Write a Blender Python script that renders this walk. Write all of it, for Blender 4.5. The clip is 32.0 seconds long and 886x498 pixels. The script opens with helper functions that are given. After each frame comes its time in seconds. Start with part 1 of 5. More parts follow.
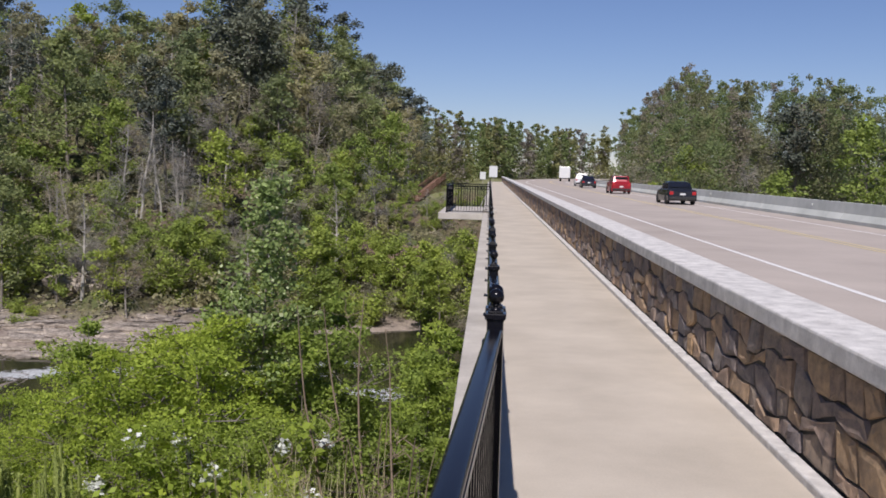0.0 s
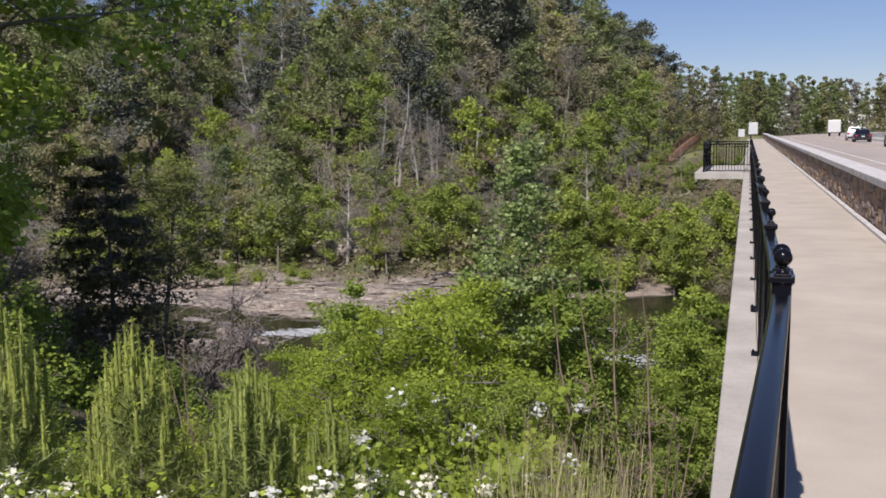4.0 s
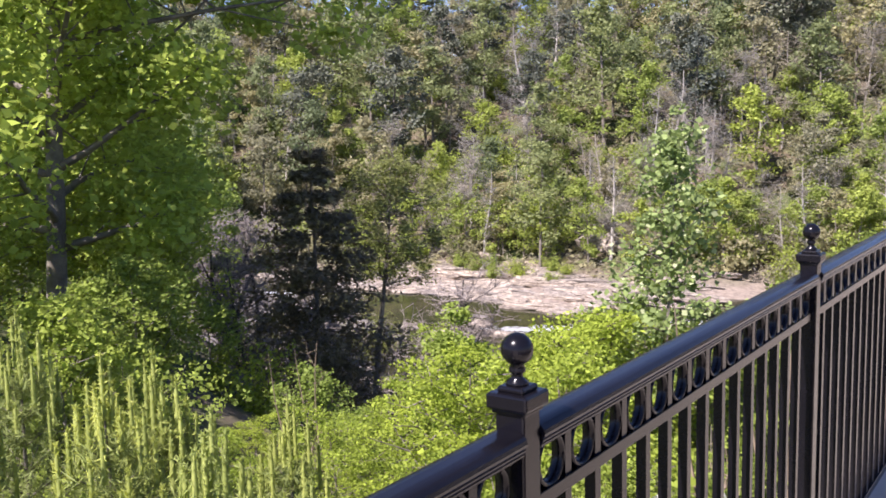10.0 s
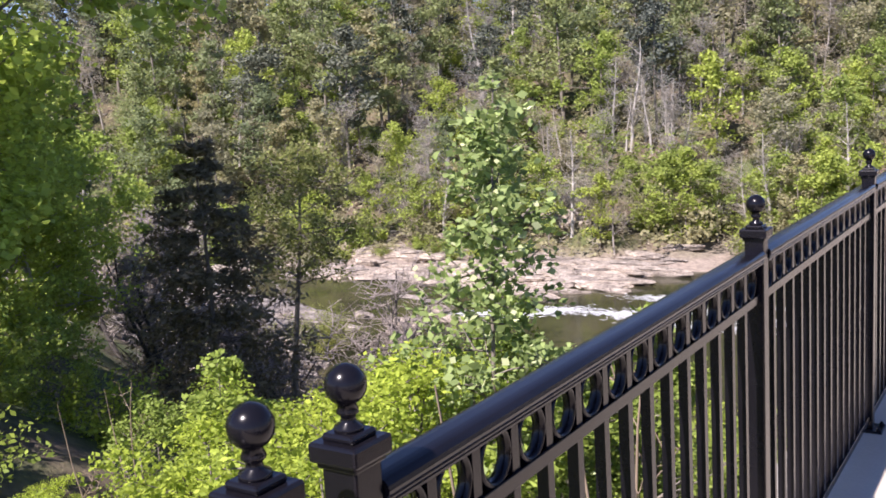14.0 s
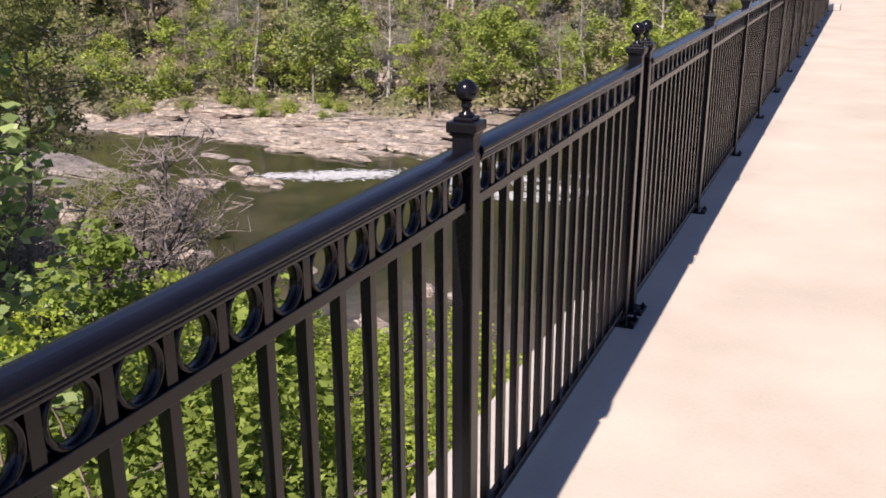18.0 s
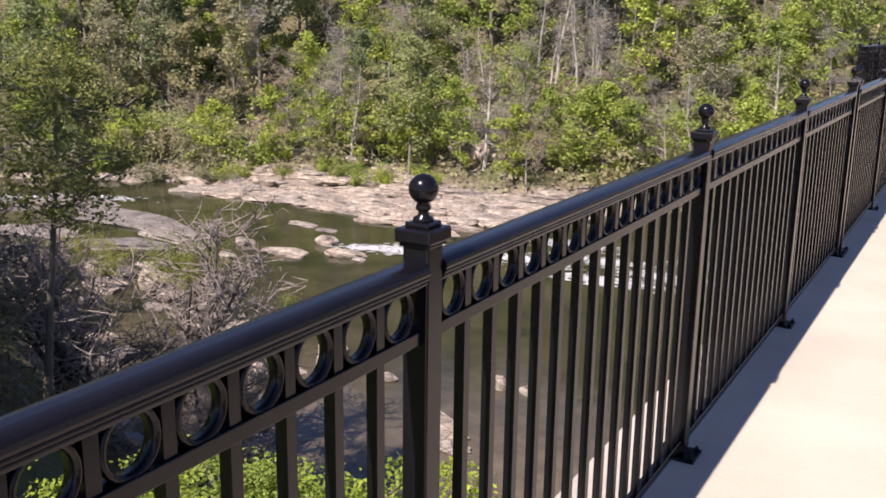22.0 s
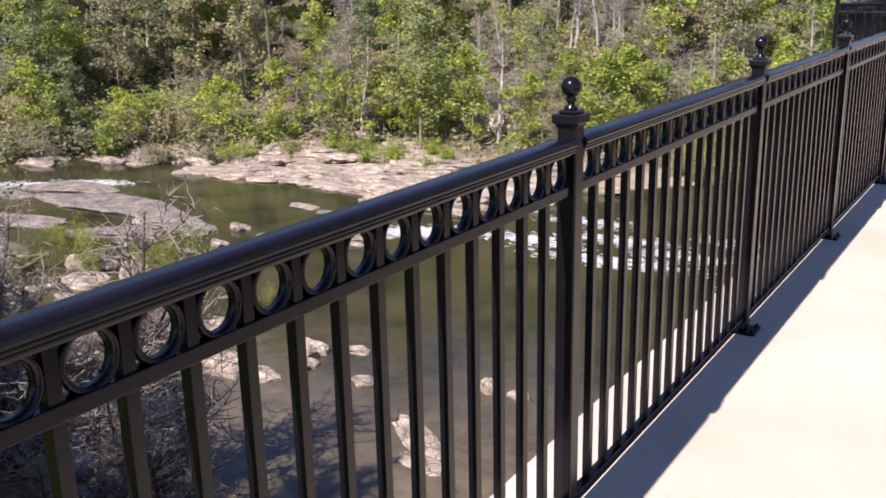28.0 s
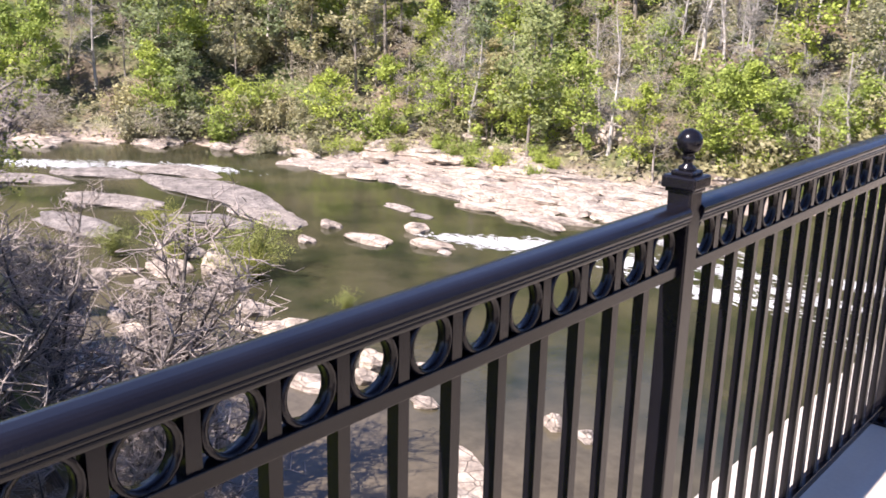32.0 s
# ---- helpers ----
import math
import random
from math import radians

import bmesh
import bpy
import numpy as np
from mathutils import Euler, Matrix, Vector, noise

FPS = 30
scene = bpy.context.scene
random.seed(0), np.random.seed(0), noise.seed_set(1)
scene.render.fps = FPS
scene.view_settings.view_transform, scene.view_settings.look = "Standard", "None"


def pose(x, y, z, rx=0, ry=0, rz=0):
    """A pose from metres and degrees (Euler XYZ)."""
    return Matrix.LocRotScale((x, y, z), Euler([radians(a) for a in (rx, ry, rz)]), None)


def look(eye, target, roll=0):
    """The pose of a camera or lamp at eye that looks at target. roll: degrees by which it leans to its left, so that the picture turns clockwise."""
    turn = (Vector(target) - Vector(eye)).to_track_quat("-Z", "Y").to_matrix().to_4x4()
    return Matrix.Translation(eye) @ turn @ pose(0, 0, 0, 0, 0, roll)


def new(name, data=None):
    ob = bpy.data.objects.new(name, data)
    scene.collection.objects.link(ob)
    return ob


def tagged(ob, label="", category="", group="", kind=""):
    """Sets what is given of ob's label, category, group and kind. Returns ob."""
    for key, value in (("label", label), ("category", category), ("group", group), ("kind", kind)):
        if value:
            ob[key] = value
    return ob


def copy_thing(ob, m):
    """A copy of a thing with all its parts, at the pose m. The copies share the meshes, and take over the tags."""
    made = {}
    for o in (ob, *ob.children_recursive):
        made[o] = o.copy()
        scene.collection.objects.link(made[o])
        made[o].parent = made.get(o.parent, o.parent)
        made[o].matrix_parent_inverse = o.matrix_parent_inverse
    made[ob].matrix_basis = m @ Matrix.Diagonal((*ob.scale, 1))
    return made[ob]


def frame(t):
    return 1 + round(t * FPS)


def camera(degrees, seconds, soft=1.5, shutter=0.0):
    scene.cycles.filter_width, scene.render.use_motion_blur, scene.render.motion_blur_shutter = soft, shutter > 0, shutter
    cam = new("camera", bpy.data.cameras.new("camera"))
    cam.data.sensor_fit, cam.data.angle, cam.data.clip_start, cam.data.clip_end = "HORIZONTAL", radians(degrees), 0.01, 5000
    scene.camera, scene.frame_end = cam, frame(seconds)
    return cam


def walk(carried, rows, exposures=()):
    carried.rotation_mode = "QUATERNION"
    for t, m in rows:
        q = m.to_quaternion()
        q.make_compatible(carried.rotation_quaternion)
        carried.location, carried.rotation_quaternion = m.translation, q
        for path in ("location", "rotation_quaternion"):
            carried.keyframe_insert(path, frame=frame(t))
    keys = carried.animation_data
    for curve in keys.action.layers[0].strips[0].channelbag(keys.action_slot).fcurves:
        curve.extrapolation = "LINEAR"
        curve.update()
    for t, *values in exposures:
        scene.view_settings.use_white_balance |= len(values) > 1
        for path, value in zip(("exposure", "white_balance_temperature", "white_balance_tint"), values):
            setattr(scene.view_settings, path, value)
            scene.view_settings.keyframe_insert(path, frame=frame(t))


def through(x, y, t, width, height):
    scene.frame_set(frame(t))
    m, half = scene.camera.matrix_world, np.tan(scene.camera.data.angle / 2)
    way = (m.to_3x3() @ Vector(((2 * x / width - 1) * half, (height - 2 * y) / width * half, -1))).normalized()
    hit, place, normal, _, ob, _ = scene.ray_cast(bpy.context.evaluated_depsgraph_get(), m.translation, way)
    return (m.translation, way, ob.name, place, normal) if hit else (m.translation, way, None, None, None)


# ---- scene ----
cam = camera(50.8, 32.0, 1.7)
PATH = [
    (0, (-0.044, -4.128, 1.809), (-0.139, -2.137, 1.639), 1.4),
    (0.5, (0.002, -4.101, 1.801), (-0.060, -2.109, 1.628), 0.9),
    (1, (0.049, -4.118, 1.809), (0.059, -2.127, 1.624), 0.8),
    (1.5, (0.105, -4.197, 1.814), (0.214, -2.210, 1.616), 0.7),
    (2, (0.136, -4.185, 1.802), (0.380, -2.211, 1.593), 0.6),
    (2.5, (0.006, -3.943, 1.790), (0.187, -1.963, 1.571), 0.9),
    (3, (-0.126, -3.855, 1.769), (-0.294, -1.875, 1.544), 1.4),
    (3.5, (-0.156, -3.820, 1.768), (-0.623, -1.890, 1.529), 0.3),
    (4, (-0.138, -3.902, 1.764), (-0.754, -2.016, 1.515), -0.8),
    (4.5, (-0.109, -3.958, 1.760), (-0.757, -2.084, 1.499), -1.2),
    (6.5, (0.552, -3.079, 1.747), (-0.347, -1.303, 1.546), -2.1),
    (7, (0.669, -2.705, 1.749), (-0.284, -0.951, 1.617), -2.0),
    (7.5, (0.659, -2.281, 1.701), (-0.337, -0.556, 1.521), -1.7),
    (8, (0.653, -1.785, 1.668), (-0.379, -0.087, 1.438), -1.6),
    (8.5, (0.781, -1.297, 1.632), (-0.301, 0.364, 1.370), -1.9),
    (9, (0.785, -0.729, 1.595), (-0.336, 0.905, 1.328), -1.9),
    (9.5, (0.745, -0.076, 1.595), (-0.392, 1.549, 1.333), -1.7),
    (10, (0.756, 0.571, 1.624), (-0.395, 2.187, 1.370), -1.4),
    (10.5, (0.772, 1.012, 1.617), (-0.388, 2.623, 1.374), -1.0),
    (11, (0.860, 1.575, 1.625), (-0.306, 3.182, 1.385), -1.3),
    (11.5, (0.862, 2.150, 1.624), (-0.303, 3.756, 1.376), -1.3),
    (12, (0.777, 2.820, 1.581), (-0.377, 4.434, 1.324), -1.5),
    (12.5, (0.673, 3.508, 1.640), (-0.465, 5.129, 1.361), -2.7),
    (13, (0.708, 3.834, 1.616), (-0.415, 5.461, 1.321), -3.6),
    (13.5, (0.738, 4.259, 1.615), (-0.372, 5.894, 1.310), -4.0),
    (15.5, (0.669, 6.537, 1.535), (-0.406, 8.201, 1.260), -1.5),
    (16, (0.683, 7.048, 1.550), (-0.359, 8.734, 1.278), -1.4),
    (16.5, (0.647, 7.662, 1.541), (-0.340, 9.382, 1.281), -1.5),
    (17, (0.664, 8.131, 1.602), (-0.255, 9.883, 1.311), -1.8),
    (17.5, (0.745, 8.691, 1.601), (-0.106, 10.445, 1.156), -1.7),
    (18, (0.816, 9.135, 1.589), (0.054, 10.879, 0.973), -0.2),
    (18.5, (0.900, 9.729, 1.568), (0.177, 11.455, 0.863), 0.9),
    (19, (0.926, 10.210, 1.570), (0.197, 11.927, 0.850), 1.5),
    (19.5, (0.913, 10.800, 1.563), (0.105, 12.498, 0.883), -0.3),
    (20, (0.895, 11.353, 1.556), (-0.015, 13.031, 0.957), -0.9),
    (20.5, (0.807, 11.891, 1.542), (-0.118, 13.585, 1.015), -0.5),
    (21, (0.862, 12.503, 1.542), (-0.063, 14.198, 1.023), 1.0),
    (21.5, (0.858, 13.026, 1.535), (-0.096, 14.714, 1.046), 1.5),
    (22, (0.853, 13.581, 1.561), (-0.130, 15.256, 1.085), 0.8),
    (22.5, (0.815, 14.277, 1.553), (-0.179, 15.938, 1.049), 0.3),
    (23, (0.833, 14.692, 1.576), (-0.152, 16.339, 1.014), 0.2),
    (23.5, (0.906, 15.393, 1.573), (-0.102, 17.013, 0.972), -1.4),
    (24, (0.883, 15.977, 1.542), (-0.033, 17.652, 0.945), -0.0),
    (24.5, (0.956, 16.568, 1.565), (0.045, 18.252, 0.987), -0.5),
    (26.5, (0.968, 18.626, 1.513), (0.145, 20.385, 1.032), 0.5),
    (27, (0.963, 19.208, 1.527), (0.077, 20.926, 1.012), 0.5),
    (27.5, (0.996, 19.769, 1.531), (0.029, 21.435, 0.994), -0.1),
    (28, (1.043, 20.231, 1.531), (-0.011, 21.841, 0.987), -1.3),
    (28.5, (1.031, 20.877, 1.536), (-0.094, 22.436, 0.987), -1.7),
    (29, (0.978, 21.462, 1.524), (-0.197, 22.987, 0.983), -0.8),
    (29.5, (0.968, 21.951, 1.547), (-0.244, 23.451, 1.016), -0.5),
    (30, (0.968, 22.464, 1.584), (-0.263, 23.949, 1.055), -0.3),
    (30.5, (0.881, 23.071, 1.551), (-0.354, 24.551, 1.020), 1.0),
    (31, (0.891, 23.573, 1.543), (-0.356, 25.043, 1.009), 1.1),
    (31.5, (0.872, 23.969, 1.538), (-0.376, 25.437, 1.000), 1.2),
    (32, (0.853, 24.347, 1.567), (-0.400, 25.808, 1.023), 1.3),
]
EXPOSURES = ((0, -0.03, 6400, 16), (1, -0.08, 6400, 16), (2, -0.28, 6400, 17), (3, -0.2, 6400, 17), (4.5, 0.18, 6500, 17), (6.5, 0.66, 6400, 18), (9, 1.1, 6500, 24), (13, 1.13, 6500, 24), (16, 1.06, 6700, 22), (19, 0.55, 7000, 22), (21, 0.7, 7000, 22), (24, 0.9, 6900, 22), (26.5, 0.6, 7000, 22), (28, 0.9, 6800, 22), (30, 1.35, 6700, 22), (32, 1.52, 6700, 22))
walk(cam, [(t, look(eye, target, roll)) for t, eye, target, roll in PATH], exposures=EXPOSURES)

# ---- world, sun, exposure ----
SUN = Vector((-0.078, -0.63, 0.77)).normalized()      # towards the sun
world = bpy.data.worlds.new("sky")
scene.world = world
world.use_nodes = True
wn = world.node_tree.nodes
sky = wn.new("ShaderNodeTexSky")
sky.sky_type, sky.sun_disc = "NISHITA", False
sky.sun_elevation = math.asin(SUN.z)
sky.sun_rotation = math.atan2(SUN.x, SUN.y)
sky.altitude = 400
sky.air_density, sky.dust_density, sky.ozone_density = 1.0, 0.0, 3.0
blue = wn.new("ShaderNodeMix")
blue.data_type, blue.blend_type = "RGBA", "MULTIPLY"
blue.inputs[0].default_value, blue.inputs[7].default_value = 1.0, (0.95, 0.985, 1.2, 1)      # the camera's cool white balance
world.node_tree.links.new(sky.outputs[0], blue.inputs[6])
world.node_tree.links.new(blue.outputs[2], wn["Background"].inputs[0])
wn["Background"].inputs[1].default_value = 0.068
sun = new("sun", bpy.data.lights.new("sun", "SUN"))
sun.data.energy, sun.data.angle, sun.data.color = 4.8, radians(0.55), (1.0, 0.96, 0.91)
sun.matrix_world = look(SUN * 50, (0, 0, 0))


# ---- materials ----
def mat(name, build):
    m = bpy.data.materials.new(name)
    m.use_nodes = True
    t = m.node_tree
    b = t.nodes["Principled BSDF"]
    build(t, b)
    return m


def node(t, kind, **values):
    n = t.nodes.new(kind)
    for k, v in values.items():
        n.inputs[k].default_value = v
    return n


def ramp(t, source, stops):
    r = t.nodes.new("ShaderNodeValToRGB")
    el = r.color_ramp.elements
    while len(el) < len(stops):
        el.new(0.5)
    for e, (at, c) in zip(el, stops):
        e.position, e.color = at, (*c, 1)
    t.links.new(source, r.inputs[0])
    return r.outputs[0]


def coords(t, space="Object"):
    return t.nodes.new("ShaderNodeTexCoord").outputs[space]


def noisy(t, scale, detail=5.0, rough=0.6, vec=None):
    n = node(t, "ShaderNodeTexNoise", Scale=scale, Detail=detail, Roughness=rough)
    t.links.new(vec or coords(t), n.inputs["Vector"])
    return n.outputs["Fac"]


def mixed(t, fac, a, b, mode="MIX"):
    m = t.nodes.new("ShaderNodeMix")
    m.data_type, m.blend_type = "RGBA", mode
    for sock, v in ((m.inputs[0], fac), (m.inputs[6], a), (m.inputs[7], b)):
        if isinstance(v, (int, float)):
            sock.default_value = v
        elif isinstance(v, tuple):
            sock.default_value = (*v, 1)
        else:
            t.links.new(v, sock)
    return m.outputs[2]


def bumped(t, b, source, strength, distance=0.01):
    n = node(t, "ShaderNodeBump", Strength=strength, Distance=distance)
    t.links.new(source, n.inputs["Height"])
    t.links.new(n.outputs[0], b.inputs["Normal"])


def surface(name, dark, light, scale, rough=0.8, bump=0.4, dist=0.01, fine=40.0, metal=0.0, island=0.0, spec=0.5, space="Object", per_object=0.0, coat=0.0):
    """Two scales of noise between two colours, with relief."""
    def build(t, b):
        vec = coords(t, space)
        big, small = noisy(t, scale, 4, 0.6, vec), noisy(t, fine, 6, 0.7, vec)
        f = t.nodes.new("ShaderNodeMath")
        f.operation = "MULTIPLY_ADD"
        t.links.new(small, f.inputs[0])
        f.inputs[1].default_value = 0.45
        t.links.new(big, f.inputs[2])
        col = ramp(t, f.outputs[0], [(0.45, dark), (0.95, light)])
        if island or per_object:
            src = t.nodes.new("ShaderNodeNewGeometry").outputs["Random Per Island"] if island else t.nodes.new("ShaderNodeObjectInfo").outputs["Random"]
            amount = island or per_object
            col = mixed(t, 1.0, col, ramp(t, src, [(0, (1 - amount,) * 3), (1, (1 + amount * 0.6,) * 3)]), "MULTIPLY")
        t.links.new(col, b.inputs["Base Color"])
        b.inputs["Roughness"].default_value, b.inputs["Metallic"].default_value = rough, metal
        b.inputs["Specular IOR Level"].default_value = spec
        b.inputs["Coat Weight"].default_value, b.inputs["Coat Roughness"].default_value = coat, 0.22
        bumped(t, b, f.outputs[0], bump, dist)
    return mat(name, build)


def leaf(name, dark, light, through=0.35, rough=0.6, spec=0.2):
    """Leaves: each one its own tone, light shining through them."""
    def build(t, b):
        geo, info = t.nodes.new("ShaderNodeNewGeometry"), t.nodes.new("ShaderNodeObjectInfo")
        col = ramp(t, geo.outputs["Random Per Island"], [(0.0, tuple((a + c) / 2 for a, c in zip(dark, light))), (0.7, light), (1.0, tuple(min(1, c * 1.25) for c in light))])
        col = mixed(t, 1.0, col, ramp(t, info.outputs["Random"], [(0, (0.78, 0.82, 0.88)), (0.5, (1, 1, 1)), (1, (1.16, 1.12, 0.95))]), "MULTIPLY")
        t.links.new(col, b.inputs["Base Color"])
        b.inputs["Roughness"].default_value = rough
        b.inputs["Specular IOR Level"].default_value = spec
        tr, mix = t.nodes.new("ShaderNodeBsdfTranslucent"), t.nodes.new("ShaderNodeMixShader")
        t.links.new(col, tr.inputs[0])
        mix.inputs[0].default_value = through
        t.links.new(b.outputs[0], mix.inputs[1])
        t.links.new(tr.outputs[0], mix.inputs[2])
        t.links.new(mix.outputs[0], t.nodes["Material Output"].inputs[0])
    return mat(name, build)


M = dict(
    walk=surface("walk_concrete", (0.40, 0.350, 0.282), (0.56, 0.495, 0.405), 0.9, 0.9, 0.25, 0.004, 60),
    ledge=surface("ledge_concrete", (0.34, 0.31, 0.27), (0.56, 0.52, 0.46), 1.2, 0.9, 0.4, 0.006, 30),
    coping=surface("coping_concrete", (0.40, 0.382, 0.36), (0.72, 0.69, 0.645), 7.0, 0.9, 0.9, 0.010, 70),
    rough_block=surface("rough_concrete", (0.34, 0.325, 0.305), (0.66, 0.635, 0.595), 9, 0.95, 1.0, 0.02, 60),
    road=surface("road", (0.335, 0.285, 0.245), (0.465, 0.402, 0.348), 0.25, 0.9, 0.3, 0.005, 25),
    white_paint=surface("white_road_paint", (0.60, 0.58, 0.55), (0.82, 0.80, 0.77), 3, 0.7, 0.2, 0.003, 30),
    yellow_paint=surface("yellow_road_paint", (0.52, 0.42, 0.20), (0.68, 0.56, 0.30), 3, 0.7, 0.2, 0.003, 30),
    barrier=surface("barrier_concrete", (0.43, 0.45, 0.41), (0.62, 0.63, 0.58), 0.7, 0.9, 0.3, 0.006, 20),
    metal=surface("black_painted_metal", (0.0036, 0.0034, 0.0050), (0.0080, 0.0074, 0.0100), 4, 0.22, 0.08, 0.0005, 160, 0.0, spec=0.25),
    mortar=surface("mortar", (0.03, 0.028, 0.025), (0.08, 0.07, 0.06), 6, 0.95, 0.6, 0.01, 40),
    water=None,
    bark=surface("bark", (0.10, 0.085, 0.07), (0.26, 0.23, 0.19), 3, 0.95, 0.8, 0.02, 18),
    bark_pale=surface("pale_bark", (0.26, 0.24, 0.21), (0.46, 0.43, 0.38), 3, 0.95, 0.6, 0.02, 14),
    twig=surface("twigs", (0.20, 0.175, 0.15), (0.37, 0.335, 0.295), 2, 0.95, 0.3, 0.01, 9, per_object=0.35),
    foam=surface("foam", (0.28, 0.29, 0.29), (0.58, 0.60, 0.60), 3, 0.6, 0.6, 0.05, 8),
    wood=surface("weathered_wood", (0.14, 0.075, 0.045), (0.30, 0.17, 0.11), 2, 0.85, 0.4, 0.01, 25),
    grass=leaf("grass_blades", (0.12, 0.13, 0.04), (0.30, 0.27, 0.10), 0.3),
    lawn=surface("lawn", (0.10, 0.11, 0.035), (0.24, 0.24, 0.09), 0.5, 0.95, 0.5, 0.05, 8),
    bright=leaf("bright_leaves", (0.13, 0.184, 0.03), (0.36, 0.432, 0.105), 0.45),
    mid=leaf("mid_leaves", (0.10, 0.135, 0.06), (0.27, 0.315, 0.15), 0.45),
    olive=leaf("olive_leaves", (0.16, 0.165, 0.09), (0.37, 0.35, 0.21), 0.45),
    dark=leaf("dark_needles", (0.05, 0.06, 0.045), (0.15, 0.165, 0.125), 0.15),
    grey=leaf("grey_buds", (0.19, 0.172, 0.145), (0.375, 0.345, 0.30), 0.45),
    pale=leaf("pale_leaves", (0.32, 0.37, 0.16), (0.60, 0.65, 0.36), 0.4),
    blossom=leaf("white_blossom", (0.55, 0.56, 0.50), (0.80, 0.80, 0.74), 0.3),
    shoots=leaf("pine_shoots", (0.25, 0.31, 0.065), (0.48, 0.53, 0.15), 0.35),
    leafy=leaf("fresh_leaves", (0.13, 0.19, 0.03), (0.42, 0.52, 0.105), 0.45),
    maple=leaf("maple_leaves", (0.118, 0.18, 0.021), (0.38, 0.47, 0.072), 0.45),
    tulip=leaf("tulip_leaves", (0.105, 0.155, 0.045), (0.33, 0.415, 0.145), 0.4),
    sage=leaf("sage_leaves", (0.11, 0.13, 0.035), (0.31, 0.33, 0.10), 0.45),
    wood_olive=leaf("distant_olive", (0.117, 0.130, 0.058), (0.299, 0.305, 0.150), 0.5),
    wood_grey=leaf("distant_grey", (0.143, 0.130, 0.111), (0.325, 0.293, 0.247), 0.5),
    wood_mid=leaf("distant_green", (0.085, 0.117, 0.046), (0.247, 0.305, 0.124), 0.5),
    lichen=surface("lichen_twigs", (0.18, 0.155, 0.14), (0.36, 0.31, 0.28), 2, 0.9, 0.3, 0.01, 14),
    deep=leaf("deep_green_leaves", (0.10, 0.15, 0.025), (0.31, 0.395, 0.082), 0.45),
    cedar=leaf("cedar_needles", (0.09, 0.08, 0.05), (0.24, 0.205, 0.125), 0.25, 0.8, 0.1),
    needle=leaf("young_needles", (0.12, 0.165, 0.045), (0.28, 0.33, 0.11), 0.3),
    straw=surface("straw", (0.28, 0.25, 0.12), (0.50, 0.46, 0.24), 2, 0.8, 0.2, 0.005, 12),
    straw_stem=surface("dry_stems", (0.15, 0.11, 0.075), (0.29, 0.225, 0.155), 2, 0.9, 0.3, 0.01, 14),
    branch=surface("dark_branches", (0.035, 0.031, 0.028), (0.11, 0.098, 0.088), 2, 0.9, 0.4, 0.01, 14),
)


def ground_build(t, b):
    vec = coords(t)
    big, small = noisy(t, 0.12, 5, 0.65, vec), noisy(t, 1.7, 6, 0.7, vec)
    soil = ramp(t, small, [(0.3, (0.055, 0.042, 0.028)), (0.7, (0.17, 0.13, 0.085))])
    green = ramp(t, small, [(0.3, (0.035, 0.055, 0.015)), (0.75, (0.13, 0.155, 0.045))])
    col = mixed(t, ramp(t, big, [(0.42, (0, 0, 0)), (0.58, (1, 1, 1))]), soil, green)
    sep = t.nodes.new("ShaderNodeSeparateXYZ")
    t.links.new(vec, sep.inputs[0])
    m = node(t, "ShaderNodeMapRange")
    m.inputs[1].default_value, m.inputs[2].default_value = -19.3, -17.6
    t.links.new(sep.outputs[2], m.inputs[0])
    stone = ramp(t, small, [(0.25, (0.13, 0.10, 0.08)), (0.75, (0.40, 0.33, 0.27))])
    col = mixed(t, m.outputs[0], stone, col)
    t.links.new(col, b.inputs["Base Color"])
    b.inputs["Roughness"].default_value = 0.95
    def edge(socket, lo, hi):
        r = node(t, "ShaderNodeMapRange")
        r.inputs[1].default_value, r.inputs[2].default_value = lo, hi
        t.links.new(sep.outputs[socket], r.inputs[0])
        return r.outputs[0]
    k = t.nodes.new("ShaderNodeMath")
    k.operation = "MULTIPLY"
    t.links.new(edge(1, 150, 162), k.inputs[0])
    t.links.new(edge(0, -24, -15), k.inputs[1])
    k2 = t.nodes.new("ShaderNodeMath")
    k2.operation = "MULTIPLY"
    t.links.new(k.outputs[0], k2.inputs[0])
    t.links.new(edge(0, 5, 2), k2.inputs[1])
    k = k2
    lawn = ramp(t, small, [(0.3, (0.12, 0.13, 0.045)), (0.75, (0.27, 0.26, 0.11))])
    col = mixed(t, k.outputs[0], col, lawn)
    t.links.new(col, b.inputs["Base Color"])
    bumped(t, b, small, 0.8, 0.15)


